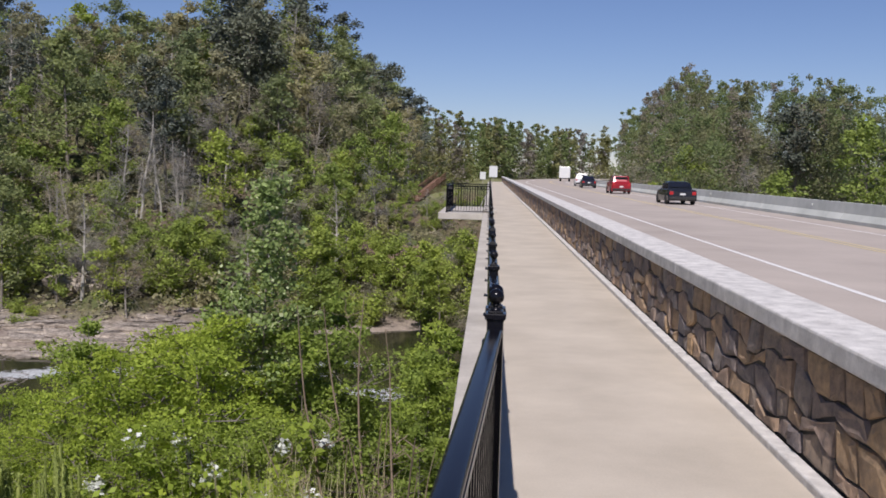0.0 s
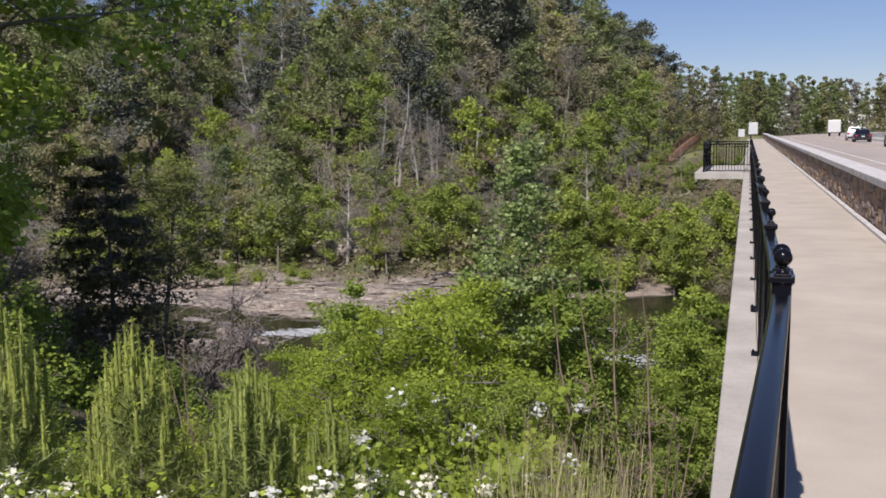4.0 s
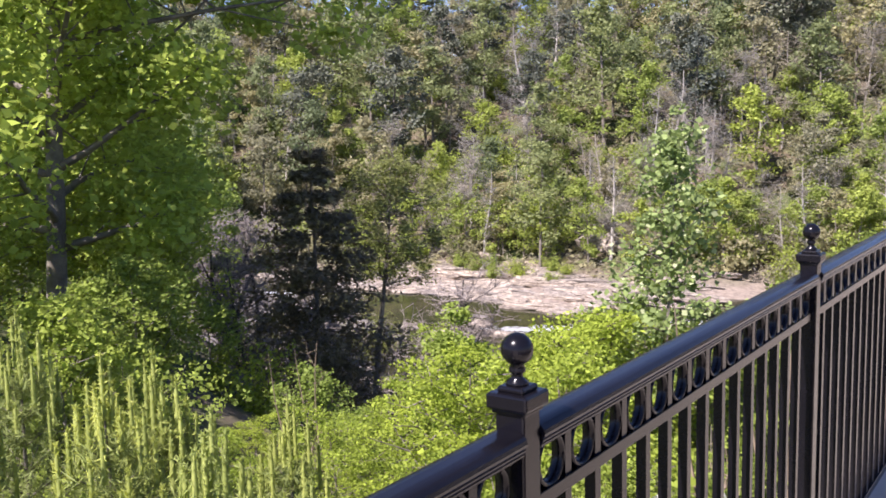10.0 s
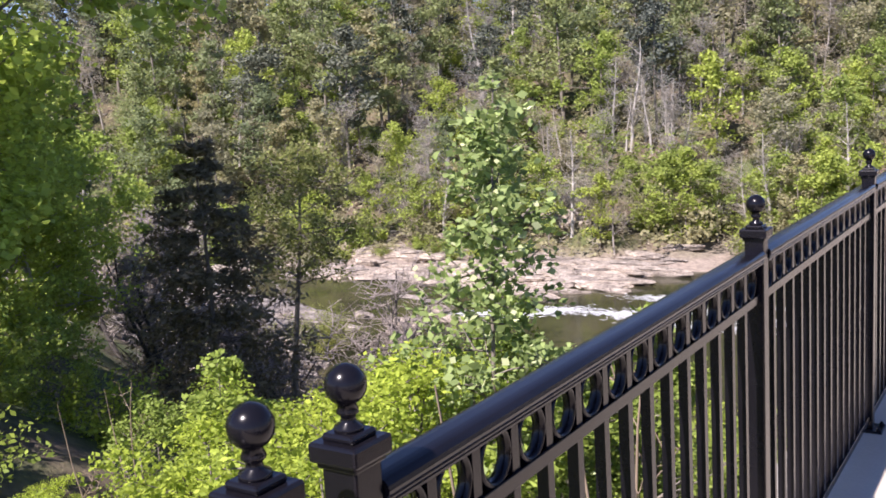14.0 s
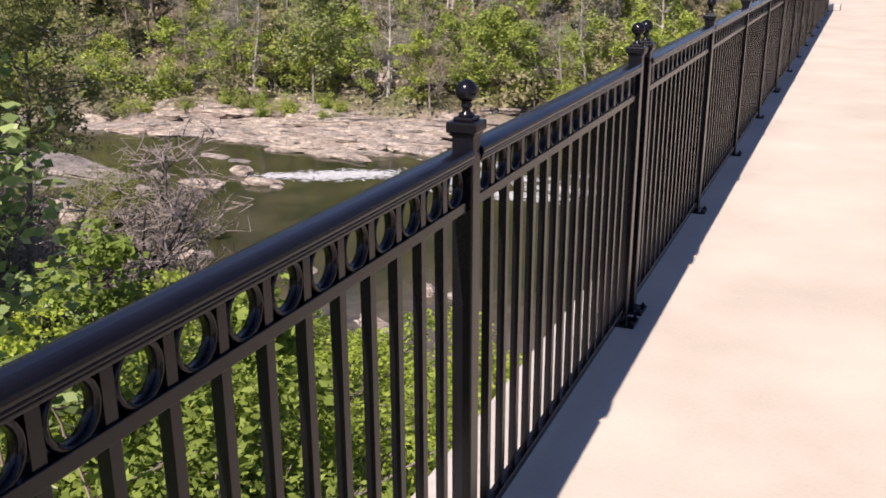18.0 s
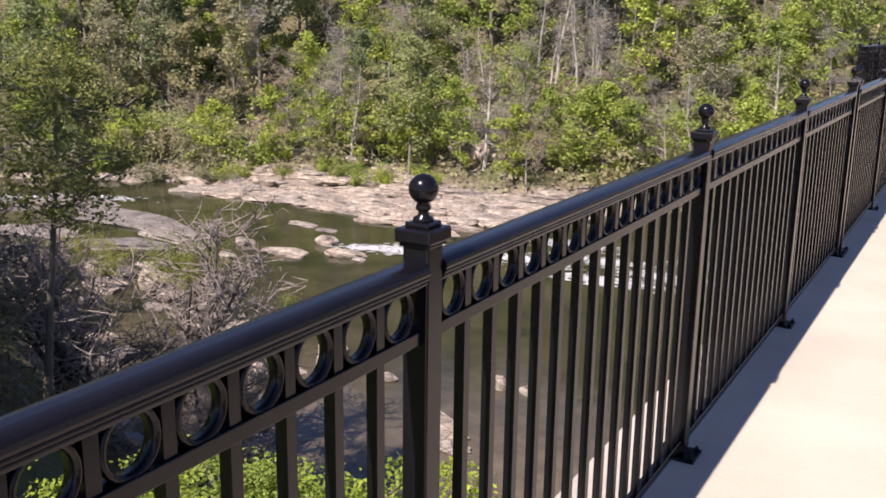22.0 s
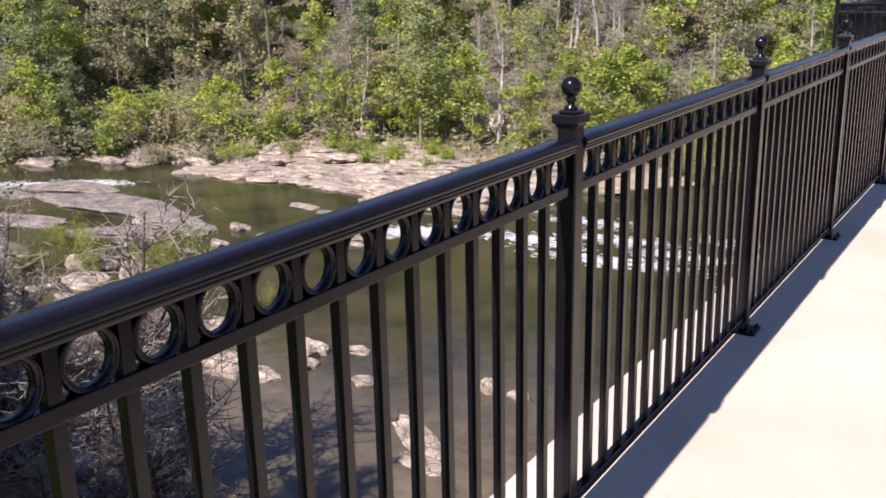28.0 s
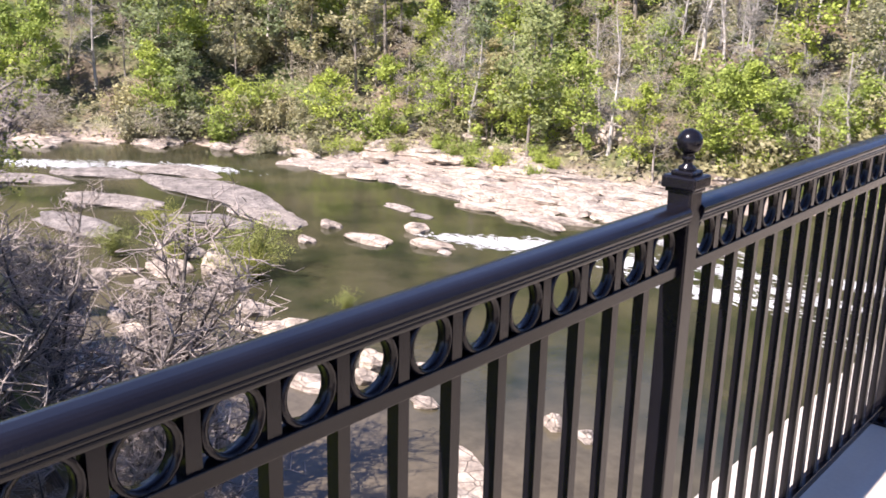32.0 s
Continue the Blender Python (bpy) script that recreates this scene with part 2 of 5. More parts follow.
def water_build(t, b):
    vec = coords(t)
    col = ramp(t, noisy(t, 0.16, 4, 0.6, vec), [(0.35, (0.016, 0.020, 0.010)), (0.6, (0.050, 0.046, 0.026))])
    # sandy shallows along the near bank
    sep, add, near = t.nodes.new("ShaderNodeSeparateXYZ"), t.nodes.new("ShaderNodeMath"), node(t, "ShaderNodeMapRange")
    t.links.new(vec, sep.inputs[0])
    add.operation = "MULTIPLY_ADD"
    t.links.new(noisy(t, 0.09, 4, 0.6, vec), add.inputs[0])
    add.inputs[1].default_value = 26.0
    t.links.new(sep.outputs[1], add.inputs[2])
    near.inputs[1].default_value, near.inputs[2].default_value = 80.0, 62.0
    t.links.new(add.outputs[0], near.inputs[0])
    bed = ramp(t, noisy(t, 0.7, 5, 0.65, vec), [(0.3, (0.075, 0.060, 0.040)), (0.7, (0.15, 0.122, 0.085))])
    col = mixed(t, near.outputs[0], col, bed)
    t.links.new(col, b.inputs["Base Color"])
    b.inputs["Roughness"].default_value = 0.08
    b.inputs["IOR"].default_value = 1.33
    bumped(t, b, noisy(t, 1.6, 4, 0.6, vec), 0.25, 0.05)


def rock_build(dark, light):
    def build(t, b):
        geo, info = t.nodes.new("ShaderNodeNewGeometry"), t.nodes.new("ShaderNodeObjectInfo")
        m = node(t, "ShaderNodeMapping")
        m.inputs["Scale"].default_value = (1.0, 1.0, 3.5)
        t.links.new(geo.outputs["Position"], m.inputs["Vector"])
        big, small = noisy(t, 0.7, 5, 0.65, m.outputs[0]), noisy(t, 5.0, 7, 0.75, m.outputs[0])
        col = ramp(t, big, [(0.34, dark), (0.52, tuple((p + q) / 2 for p, q in zip(dark, light))), (0.68, light)])
        col = mixed(t, 1.0, col, ramp(t, small, [(0.3, (0.5, 0.49, 0.48)), (0.7, (1.3, 1.27, 1.24))]), "MULTIPLY")
        v = node(t, "ShaderNodeTexVoronoi", Scale=1.1)
        v.feature = "DISTANCE_TO_EDGE"
        t.links.new(m.outputs[0], v.inputs["Vector"])
        crack = ramp(t, v.outputs["Distance"], [(0.0, (0.28, 0.26, 0.25)), (0.045, (1, 1, 1))])
        col = mixed(t, 0.85, col, crack, "MULTIPLY")
        col = mixed(t, 1.0, col, ramp(t, info.outputs["Random"], [(0, (0.75, 0.75, 0.78)), (1, (1.15, 1.1, 1.05))]), "MULTIPLY")
        t.links.new(col, b.inputs["Base Color"])
        b.inputs["Roughness"].default_value = 0.9
        bumped(t, b, mixed(t, 0.5, small, crack), 1.0, 0.12)
    return build


M["rock"] = mat("shore_rock", rock_build((0.18, 0.155, 0.13), (0.60, 0.54, 0.46)))
M["rock_grey"] = mat("grey_rock", rock_build((0.13, 0.12, 0.11), (0.36, 0.335, 0.305)))
M["rock_brown"] = mat("reddish_rock", rock_build((0.10, 0.07, 0.055), (0.34, 0.24, 0.19)))
M["ground"] = mat("forest_floor", ground_build)
M["water"] = mat("river_water", water_build)


def stone_build(t, b):
    info = t.nodes.new("ShaderNodeObjectInfo")
    vec = coords(t)
    tone = ramp(t, info.outputs["Random"], [(0, (0.17, 0.155, 0.165)), (0.3, (0.27, 0.22, 0.20)), (0.5, (0.36, 0.265, 0.20)), (0.72, (0.42, 0.30, 0.185)), (0.88, (0.25, 0.225, 0.22)), (1, (0.40, 0.32, 0.25))])
    n = noisy(t, 9, 6, 0.7, vec)
    col = mixed(t, 1.0, tone, ramp(t, n, [(0.3, (0.55, 0.55, 0.58)), (0.7, (1.4, 1.3, 1.15))]), "MULTIPLY")
    t.links.new(col, b.inputs["Base Color"])
    b.inputs["Roughness"].default_value = 0.85
    bumped(t, b, noisy(t, 14, 6, 0.75, vec), 1.0, 0.03)


M["stone"] = mat("wall_stone", stone_build)


# ---- mesh helpers ----
def part(name, bm, material, parent=None, label=""):
    me = bpy.data.meshes.new(name)
    bm.to_mesh(me)
    bm.free()
    return meshed(name, me, material, parent, label)


def meshed(name, me, material=None, parent=None, label="", m=None):
    """An object on a mesh, as a part under its parent; m is its place under it."""
    ob = new(name, me)
    if material and not me.materials:
        me.materials.append(material)
    if parent:
        ob.parent = parent
    if m:
        ob.matrix_local = m
    if label:
        ob["label"] = label
    return ob


def box(bm, x0, x1, y0, y1, z0, z1, bevel=0.0):
    geo = bmesh.ops.create_cube(bm, size=1, matrix=Matrix.Translation(((x0 + x1) / 2, (y0 + y1) / 2, (z0 + z1) / 2)) @ Matrix.Diagonal((x1 - x0, y1 - y0, z1 - z0, 1)))
    if bevel:
        edges = list({e for v in geo["verts"] for e in v.link_edges})
        bmesh.ops.bevel(bm, geom=edges, offset=bevel, segments=2, affect="EDGES", profile=0.5)
    return bm


def boxed(x0, x1, y0, y1, z0, z1, bevel=0.0):
    return box(bmesh.new(), x0, x1, y0, y1, z0, z1, bevel)


def lathe(bm, rings, n=20, centre=(0, 0)):
    """A turned shape from rows of (radius, z)."""
    loops = []
    for r, z in rings:
        loops.append([bm.verts.new((centre[0] + r * math.cos(2 * math.pi * i / n), centre[1] + r * math.sin(2 * math.pi * i / n), z)) for i in range(n)])
    for a, b in zip(loops, loops[1:]):
        for i in range(n):
            f = bm.faces.new((a[i], a[(i + 1) % n], b[(i + 1) % n], b[i]))
            f.smooth = True
    bm.faces.new(loops[0][::-1])
    bm.faces.new(loops[-1])
    return bm


def prism(bm, outline, y0, y1):
    """An outline of (x, z), drawn out along y."""
    a = [bm.verts.new((x, y0, z)) for x, z in outline]
    b = [bm.verts.new((x, y1, z)) for x, z in outline]
    n = len(outline)
    for i in range(n):
        bm.faces.new((a[i], a[(i + 1) % n], b[(i + 1) % n], b[i]))
    bm.faces.new(a[::-1])
    bm.faces.new(b)
    bmesh.ops.recalc_face_normals(bm, faces=bm.faces)
    return bm


def raw(name, verts, faces, smooth=False):
    me = bpy.data.meshes.new(name)
    me.from_pydata(verts, [], faces)
    if smooth:
        me.polygons.foreach_set("use_smooth", [True] * len(me.polygons))
    me.update()
    return me


def thing(name, x, y, z, rz=0, **tags):
    ob = new(name)
    ob.empty_display_size = 0.1
    ob.matrix_world = pose(x, y, z, 0, 0, rz)
    return tagged(ob, **tags)


# ---- lie of the land ----
WATER = -20.0


def near_shore(x):
    return np.interp(x, [-240, -129, -83, -69, -59, -49, -35, -24, -12, 0, 34, 100], [10, 44, 48, 53, 56, 50, 44, 40, 34, 30, 28, 26])


def far_shore(x):
    return np.interp(x, [-240, -150, -124, -114, -107, -98, -94, -80, -70, -60, -52, -47, -42, -36, -25, -10, 20, 60], [20, 62, 79, 89, 93, 97, 101, 99, 101, 98, 95, 97, 102, 111, 114, 118, 122, 126])


def shelf(x):
    """How wide the bare rock is between the far shore and the woods."""
    return np.interp(x, [-110, -90, -79, -42, -28, -14], [5, 7, 15, 18, 10, 7])


def bumps(x, y):
    return (np.sin(x * 0.31 + 1.7 * np.sin(y * 0.13)) + np.sin(y * 0.37 + 1.3 * np.sin(x * 0.17) + 2) + 0.6 * np.sin(x * 0.83 + y * 0.71)) * 0.35


def land(x, y):
    """The ground's height."""
    x, y = np.asarray(x, float), np.asarray(y, float)
    s = near_shore(x) - y
    near = -20.8 + 17.0 * np.sin(np.pi / 2 * np.clip(s / 34, 0, 1)) + np.clip(s, 0, 4) * 0.25 + np.clip(s - 34, 0, 60) * 0.02
    slope = -0.35 - 0.55 * np.maximum(0, -x - 0.6) - 0.8 * np.maximum(0, y + 1.0)
    near = np.where(x > -0.6, np.maximum(near, np.where(y < -1, -0.35, -0.35 - 0.8 * np.maximum(0, y + 1))), np.maximum(near, np.minimum(slope, -0.35)))
    e = y - far_shore(x)
    cap = np.interp(x, [-104, -44, -22, -12, 0, 34, 76, 205], [14.5, 17, -3.0, -4.0, -0.5, -0.5, -6, -6])
    far = -20.6 + np.clip(e, 0, shelf(x)) * 0.11 + np.clip(e - shelf(x), 0, 400) * np.interp(x, [-40, -15], [0.46, 0.66])
    far = np.minimum(far, cap)
    z = np.where(s > 0, near, np.where(e > 0, far, -22.0))
    z = np.maximum(z, np.where(x > 24, np.minimum(-22.0 + (x - 24) * 2.0, -4.0), -99.0))
    rough = np.where((s > 0) & (e < 0) & (x > -6) & (y < 4), 0.1, 1.0)
    road = np.clip(1 - np.maximum(np.abs(x - 7.5) - 11, 0) / 6, 0, 1) * ((y > 135) | (y < 0))
    z = z + bumps(x, y) * rough * np.where(np.minimum(-s, -e) > 0, 0.4, 1.0) * (1 - road)
    z = np.where((np.abs(x - 7.5 - bend(y)) < 9.5) & (y > 148), np.minimum(z, -0.45), z)
    return z


def bend(y):
    """How far the road has swung aside."""
    return np.where(np.asarray(y) > 140, ((np.asarray(y) - 140) / 100.0) ** 2 * 12.0, 0.0)


def stand(x, y):
    return float(land(x, y))


# ---- large structure ----
def sheet(name, xs, ys, fz, material):
    X, Y = np.meshgrid(xs, ys)
    Z = fz(X, Y)
    verts = np.stack([X.ravel(), Y.ravel(), Z.ravel()], 1).tolist()
    w = len(xs)
    faces = [(j * w + i, j * w + i + 1, (j + 1) * w + i + 1, (j + 1) * w + i) for j in range(len(ys) - 1) for i in range(w - 1)]
    return meshed(name, raw(name, verts, faces, True), material)


xs = np.r_[[-3000, -1200, -600, -400, -300, -260], np.arange(-230, 80, 2.5), [90, 110, 140, 190, 260, 400, 700, 1300, 3000]]
ys = np.r_[[-1500, -500, -200, -120, -80, -60], np.arange(-44, 270, 2.5), [280, 300, 330, 380, 450, 600, 900, 1500, 3000]]
ground = tagged(sheet("ground", xs, ys, land, M["ground"]), "leaf-littered forest floor falling to the river", "ground", kind="structure")
xs, ys = np.arange(-260, 75, 3.0), np.arange(8, 135, 3.0)
water = tagged(sheet("water", xs, ys, lambda x, y: x * 0 + WATER, M["water"]), "shallow green-brown river with rapids", "river", kind="structure")

# bridge deck: footway with its outer ledge, roadway, far barrier
FAR_END = 150.0
walkway = tagged(part("pavement", boxed(-0.02, 1.86, -60, FAR_END, -0.3, 0.0), M["walk"]), "smooth tan concrete footway on a bridge", "pavement", kind="structure")
ledge = tagged(part("ledge", boxed(-0.27, -0.024, -0.6, FAR_END, -0.55, -0.004, 0.012), M["ledge"]), "weathered concrete ledge outside the railing", "ledge", kind="structure")
curb = tagged(part("kerb", boxed(1.86, 1.97, -1.3, FAR_END, -0.3, 0.055, 0.012), M["coping"]), "low concrete kerb along the stone wall", "kerb", kind="structure")
verge = tagged(part("verge", boxed(1.862, 2.32, -60, -1.135, -0.3, -0.012, 0.01), M["ledge"]), "plain concrete strip between footway and road", "verge", kind="structure")
deck = tagged(part("bridge_deck", boxed(-0.1, 15.2, -1.2, FAR_END, -1.25, -0.34), M["ledge"]), "plain concrete bridge deck", "bridge", kind="structure")


def strip(name, x0, x1, z, material, y0=-60.0, y1=420.0, step=3.0, **tags):
    rows = np.arange(y0, y1 + step, step)
    verts, faces = [], []
    for y in rows:
        k = float(bend(y))
        verts += [(x0 + k, y, z), (x1 + k, y, z)]
    for i in range(len(rows) - 1):
        faces.append((2 * i, 2 * i + 1, 2 * i + 3, 2 * i + 2))
    return tagged(meshed(name, raw(name, verts, faces), material), **tags)


strip("road", 2.3, 15.1, -0.03, M["road"], label="pale grey-brown worn asphalt two-lane road", category="road", kind="structure")
for x0, x1, paint, label in ((5.95, 6.08, "white_paint", "solid white edge line"), (10.0, 10.11, "yellow_paint", "yellow centre line"), (10.3, 10.41, "yellow_paint", "yellow centre line"), (13.1, 13.23, "white_paint", "solid white edge line")):
    strip("road_marking", x0, x1, -0.026, M[paint], label=label + " painted on the road", category="road marking", kind="structure")

for y0 in np.arange(-60, 145, 12.0):
    bm = prism(bmesh.new(), [(14.78, -0.35), (15.2, -0.35), (15.2, 0.84), (15.0, 0.84), (14.95, 0.38), (14.78, 0.12)], y0 + 0.01, y0 + 11.99)
    tagged(part("barrier", bm, M["barrier"]), "grey-green concrete traffic barrier along the road", "barrier", "barriers along the road")
bm = boxed(14.79, 14.94, -60, 144, -0.027, 0.03)
tagged(part("gutter", bm, M["mortar"]), "dark gutter joint below the traffic barrier", "gutter", kind="structure")

# ---- stone parapet wall ----
WALL_Y0, WALL_Y1 = -1.12, FAR_END
wall = tagged(part("wall_parapet", boxed(1.99, 2.32, -0.38, WALL_Y1, -0.3, 0.76), M["mortar"]), "low wall of brown and grey fieldstone with a concrete coping", "wall", kind="structure")
y = -0.396
while y < WALL_Y1:
    end = min(y + 6.1, WALL_Y1)
    part("coping", boxed(1.925, 2.40, y, end - 0.008, 0.764, 0.90, 0.018), M["coping"], wall, "pitted concrete coping")
    y = end
end_block = part("end_block", boxed(1.93, 2.395, WALL_Y0 + 0.01, -0.4, -0.3, 0.902, 0.03), M["rough_block"], wall, "rough cast concrete end block")


def stones():
    """Fieldstones in the wall's face: wavy courses, each stone a bulging slab."""
    rnd = random.Random(5)
    rows = [0.06, 0.20, 0.38, 0.57, 0.755]

    def level(i, y):
        if i in (0, 4):
            return rows[i]
        return rows[i] + 0.055 * math.sin(y * 3.7 + i * 2.1) + 0.035 * math.sin(y * 8.9 + i * 1.3)
    rest_v, rest_f = [], []
    count = 0
    for i in range(4):
        y = -0.38
        while y < WALL_Y1 - 0.3:
            w = rnd.choice((rnd.uniform(0.20, 0.34), rnd.uniform(0.34, 0.62))) if y < 24 else rnd.uniform(0.3, 0.6)
            a, b = y + 0.007, y + w - 0.007
            lean = rnd.uniform(-0.035, 0.035)
            pts = [(a - lean, level(i, a) + 0.007), ((a + b) / 2, level(i, (a + b) / 2) + 0.005), (b - lean, level(i, b) + 0.007),
                   (b + lean, level(i + 1, b) - 0.007), ((a + b) / 2, level(i + 1, (a + b) / 2) - 0.005), (a + lean, level(i + 1, a) - 0.007)]
            cy, cz = sum(p[0] for p in pts) / 6, sum(p[1] for p in pts) / 6
            out = rnd.uniform(1.95, 1.98)
            v = [(2.0, p[0], p[1]) for p in pts]
            v += [(out + rnd.uniform(0, 0.012), cy + (p[0] - cy) * 0.95, cz + (p[1] - cz) * 0.93) for p in pts]
            v += [(out + rnd.uniform(-0.014, 0.010), cy + (p[0] - cy) * 0.6 + rnd.uniform(-0.02, 0.02), cz + (p[1] - cz) * 0.6 + rnd.uniform(-0.015, 0.015)) for p in pts]
            f = []
            for k in range(6):
                n = (k + 1) % 6
                f += [(n, k, 6 + k, 6 + n), (6 + n, 6 + k, 12 + k, 12 + n)]
            f.append((17, 16, 15, 14, 13, 12))
            if count < 300 and y < 19:
                meshed("stone", raw("stone", v, f), M["stone"], wall)
                count += 1
            else:
                o = len(rest_v)
                rest_v += v
                rest_f += [tuple(o + k for k in q) for q in f]
            y += w
    far = meshed("stones", raw("stones", rest_v, rest_f), M["stone_far"], wall)
    far["kind"] = "stuff"


def stone_far_build(t, b):
    geo = t.nodes.new("ShaderNodeNewGeometry")
    tone = ramp(t, geo.outputs["Random Per Island"], [(0, (0.17, 0.155, 0.165)), (0.3, (0.27, 0.22, 0.20)), (0.5, (0.36, 0.265, 0.20)), (0.72, (0.42, 0.30, 0.185)), (0.88, (0.25, 0.225, 0.22)), (1, (0.40, 0.32, 0.25))])
    vec = coords(t)
    col = mixed(t, 1.0, tone, ramp(t, noisy(t, 9, 6, 0.7, vec), [(0.3, (0.55, 0.55, 0.58)), (0.7, (1.4, 1.3, 1.15))]), "MULTIPLY")
    t.links.new(col, b.inputs["Base Color"])
    b.inputs["Roughness"].default_value = 0.85
    bumped(t, b, noisy(t, 14, 6, 0.75, vec), 1.0, 0.03)


M["stone_far"] = mat("wall_stone_joined", stone_far_build)

# ---- railing ----
BAY, TWIN, BALL = 1.83, 0.162, 1.272
HALF, LEAN = 0.034, 0.0268      # half widths of the stout posts at the bridge end and of the slim ones


def post_template(half=HALF, ball=0.0345, label="black painted steel railing post with a ball finial"):
    ob = thing("railing_post", 0, 0, 0, label=label, category="railing post", group="railing posts")
    part("shaft", boxed(-half, half, -half, half, 0.012, BALL - 0.095, 0.004), M["metal"], ob)
    bm = bmesh.new()
    box(bm, -half - 0.004, half + 0.004, -half - 0.004, half + 0.004, BALL - 0.102, BALL - 0.094, 0.002)
    box(bm, -half - 0.011, half + 0.011, -half - 0.011, half + 0.011, BALL - 0.094, BALL - 0.068, 0.004)
    box(bm, -half + 0.002, half - 0.002, -half + 0.002, half - 0.002, BALL - 0.069, BALL - 0.058, 0.004)
    part("cap", bm, M["metal"], ob)
    n = ball / 0.0345
    rings = [(0.024 * n, BALL - 0.06), (0.024 * n, BALL - 0.052), (0.013 * n, BALL - 0.047), (0.012 * n, BALL - 0.040), (0.018 * n, BALL - 0.036), (0.018 * n, BALL - 0.032)]
    rings += [(ball * math.sin(a), BALL - ball * math.cos(a)) for a in [radians(d) for d in range(24, 176, 12)]]
    rings.append((0.002, BALL + ball))
    part("ball_finial", lathe(bmesh.new(), rings, 24), M["metal"], ob)
    plate = part("base_plate", boxed(-0.075, 0.07, -0.06, 0.06, -0.003, 0.012, 0.003), M["metal"], ob)
    for sx, sy in ((0.054, -0.044), (0.054, 0.044), (-0.058, -0.044), (-0.058, 0.044)):
        bm = lathe(bmesh.new(), [(0.010, 0.0122), (0.010, 0.020), (0.006, 0.021), (0.006, 0.028)], 8, (sx, sy))
        part("bolt", bm, M["metal"], plate)
    return ob


def panel_template(length):
    """One railing bay between two post faces, along +y from the first post's centre."""
    ob = thing("railing", 0, 0, 0, label="black steel railing panel with pickets and a row of rings", category="railing", group="railings along the bridge")
    a, b = LEAN + 0.001, length - LEAN - 0.001
    top = BALL - 0.127
    side = [(0.022, 0.044), (0.024, 0.040), (0.0275, 0.0385), (0.028, 0.036), (0.0275, 0.0335), (0.0265, 0.032), (0.0305, 0.0305), (0.031, 0.028), (0.0305, 0.0255), (0.0295, 0.024), (0.0335, 0.022), (0.0345, 0.017), (0.033, 0.0105), (0.0295, 0.006), (0.024, 0.0028), (0.017, 0.001), (0.009, 0.0)]
    outline = [(x, top - z) for x, z in side] + [(-x, top - z) for x, z in reversed(side)]
    part("handrail", prism(bmesh.new(), outline, a, b), M["metal"], ob)
    zr = top - 0.042
    lower = zr - 0.085
    part("ring_rail", boxed(-0.016, 0.016, a, b, lower - 0.026, lower, 0.002), M["metal"], ob)
    part("bottom_rail", boxed(-0.016, 0.016, a, b, 0.045, 0.075, 0.002), M["metal"], ob)
    n = max(2, round((length - 2 * HALF) / 0.1174))
    q = (length - 2 * HALF) / n
    picket = raw_box("picket", 0.0112, 0.0112, 0.075, zr)
    ring = ring_mesh(min(q - 0.021, 0.094) / 2)
    for i in range(1, n):
        meshed("picket", picket, M["metal"], ob, m=pose(0, HALF + q * i, 0))
    for i in range(n):
        meshed("ring", ring, M["metal"], ob, m=pose(0, HALF + q * (i + 0.5), (zr + lower) / 2))
    return ob


def raw_box(name, hx, hy, z0, z1):
    bm = boxed(-hx, hx, -hy, hy, z0, z1)
    me = bpy.data.meshes.new(name)
    bm.to_mesh(me)
    bm.free()
    return me


def ring_mesh(r, n=20):
    v, f = [], []
    for i in range(n):
        a = 2 * math.pi * i / n
        for rr, x in ((r, -0.011), (r, 0.011), (r - 0.004, 0.0125), (r - 0.0095, 0.010), (r - 0.0095, -0.010), (r - 0.004, -0.0125)):
            v.append((x, rr * math.cos(a), rr * math.sin(a) * 1.05))
    for i in range(n):
        for k in range(6):
            j, l = (i + 1) % n, (k + 1) % 6
            f.append((i * 6 + k, i * 6 + l, j * 6 + l, j * 6 + k))
    return raw("ring", v, f, True)


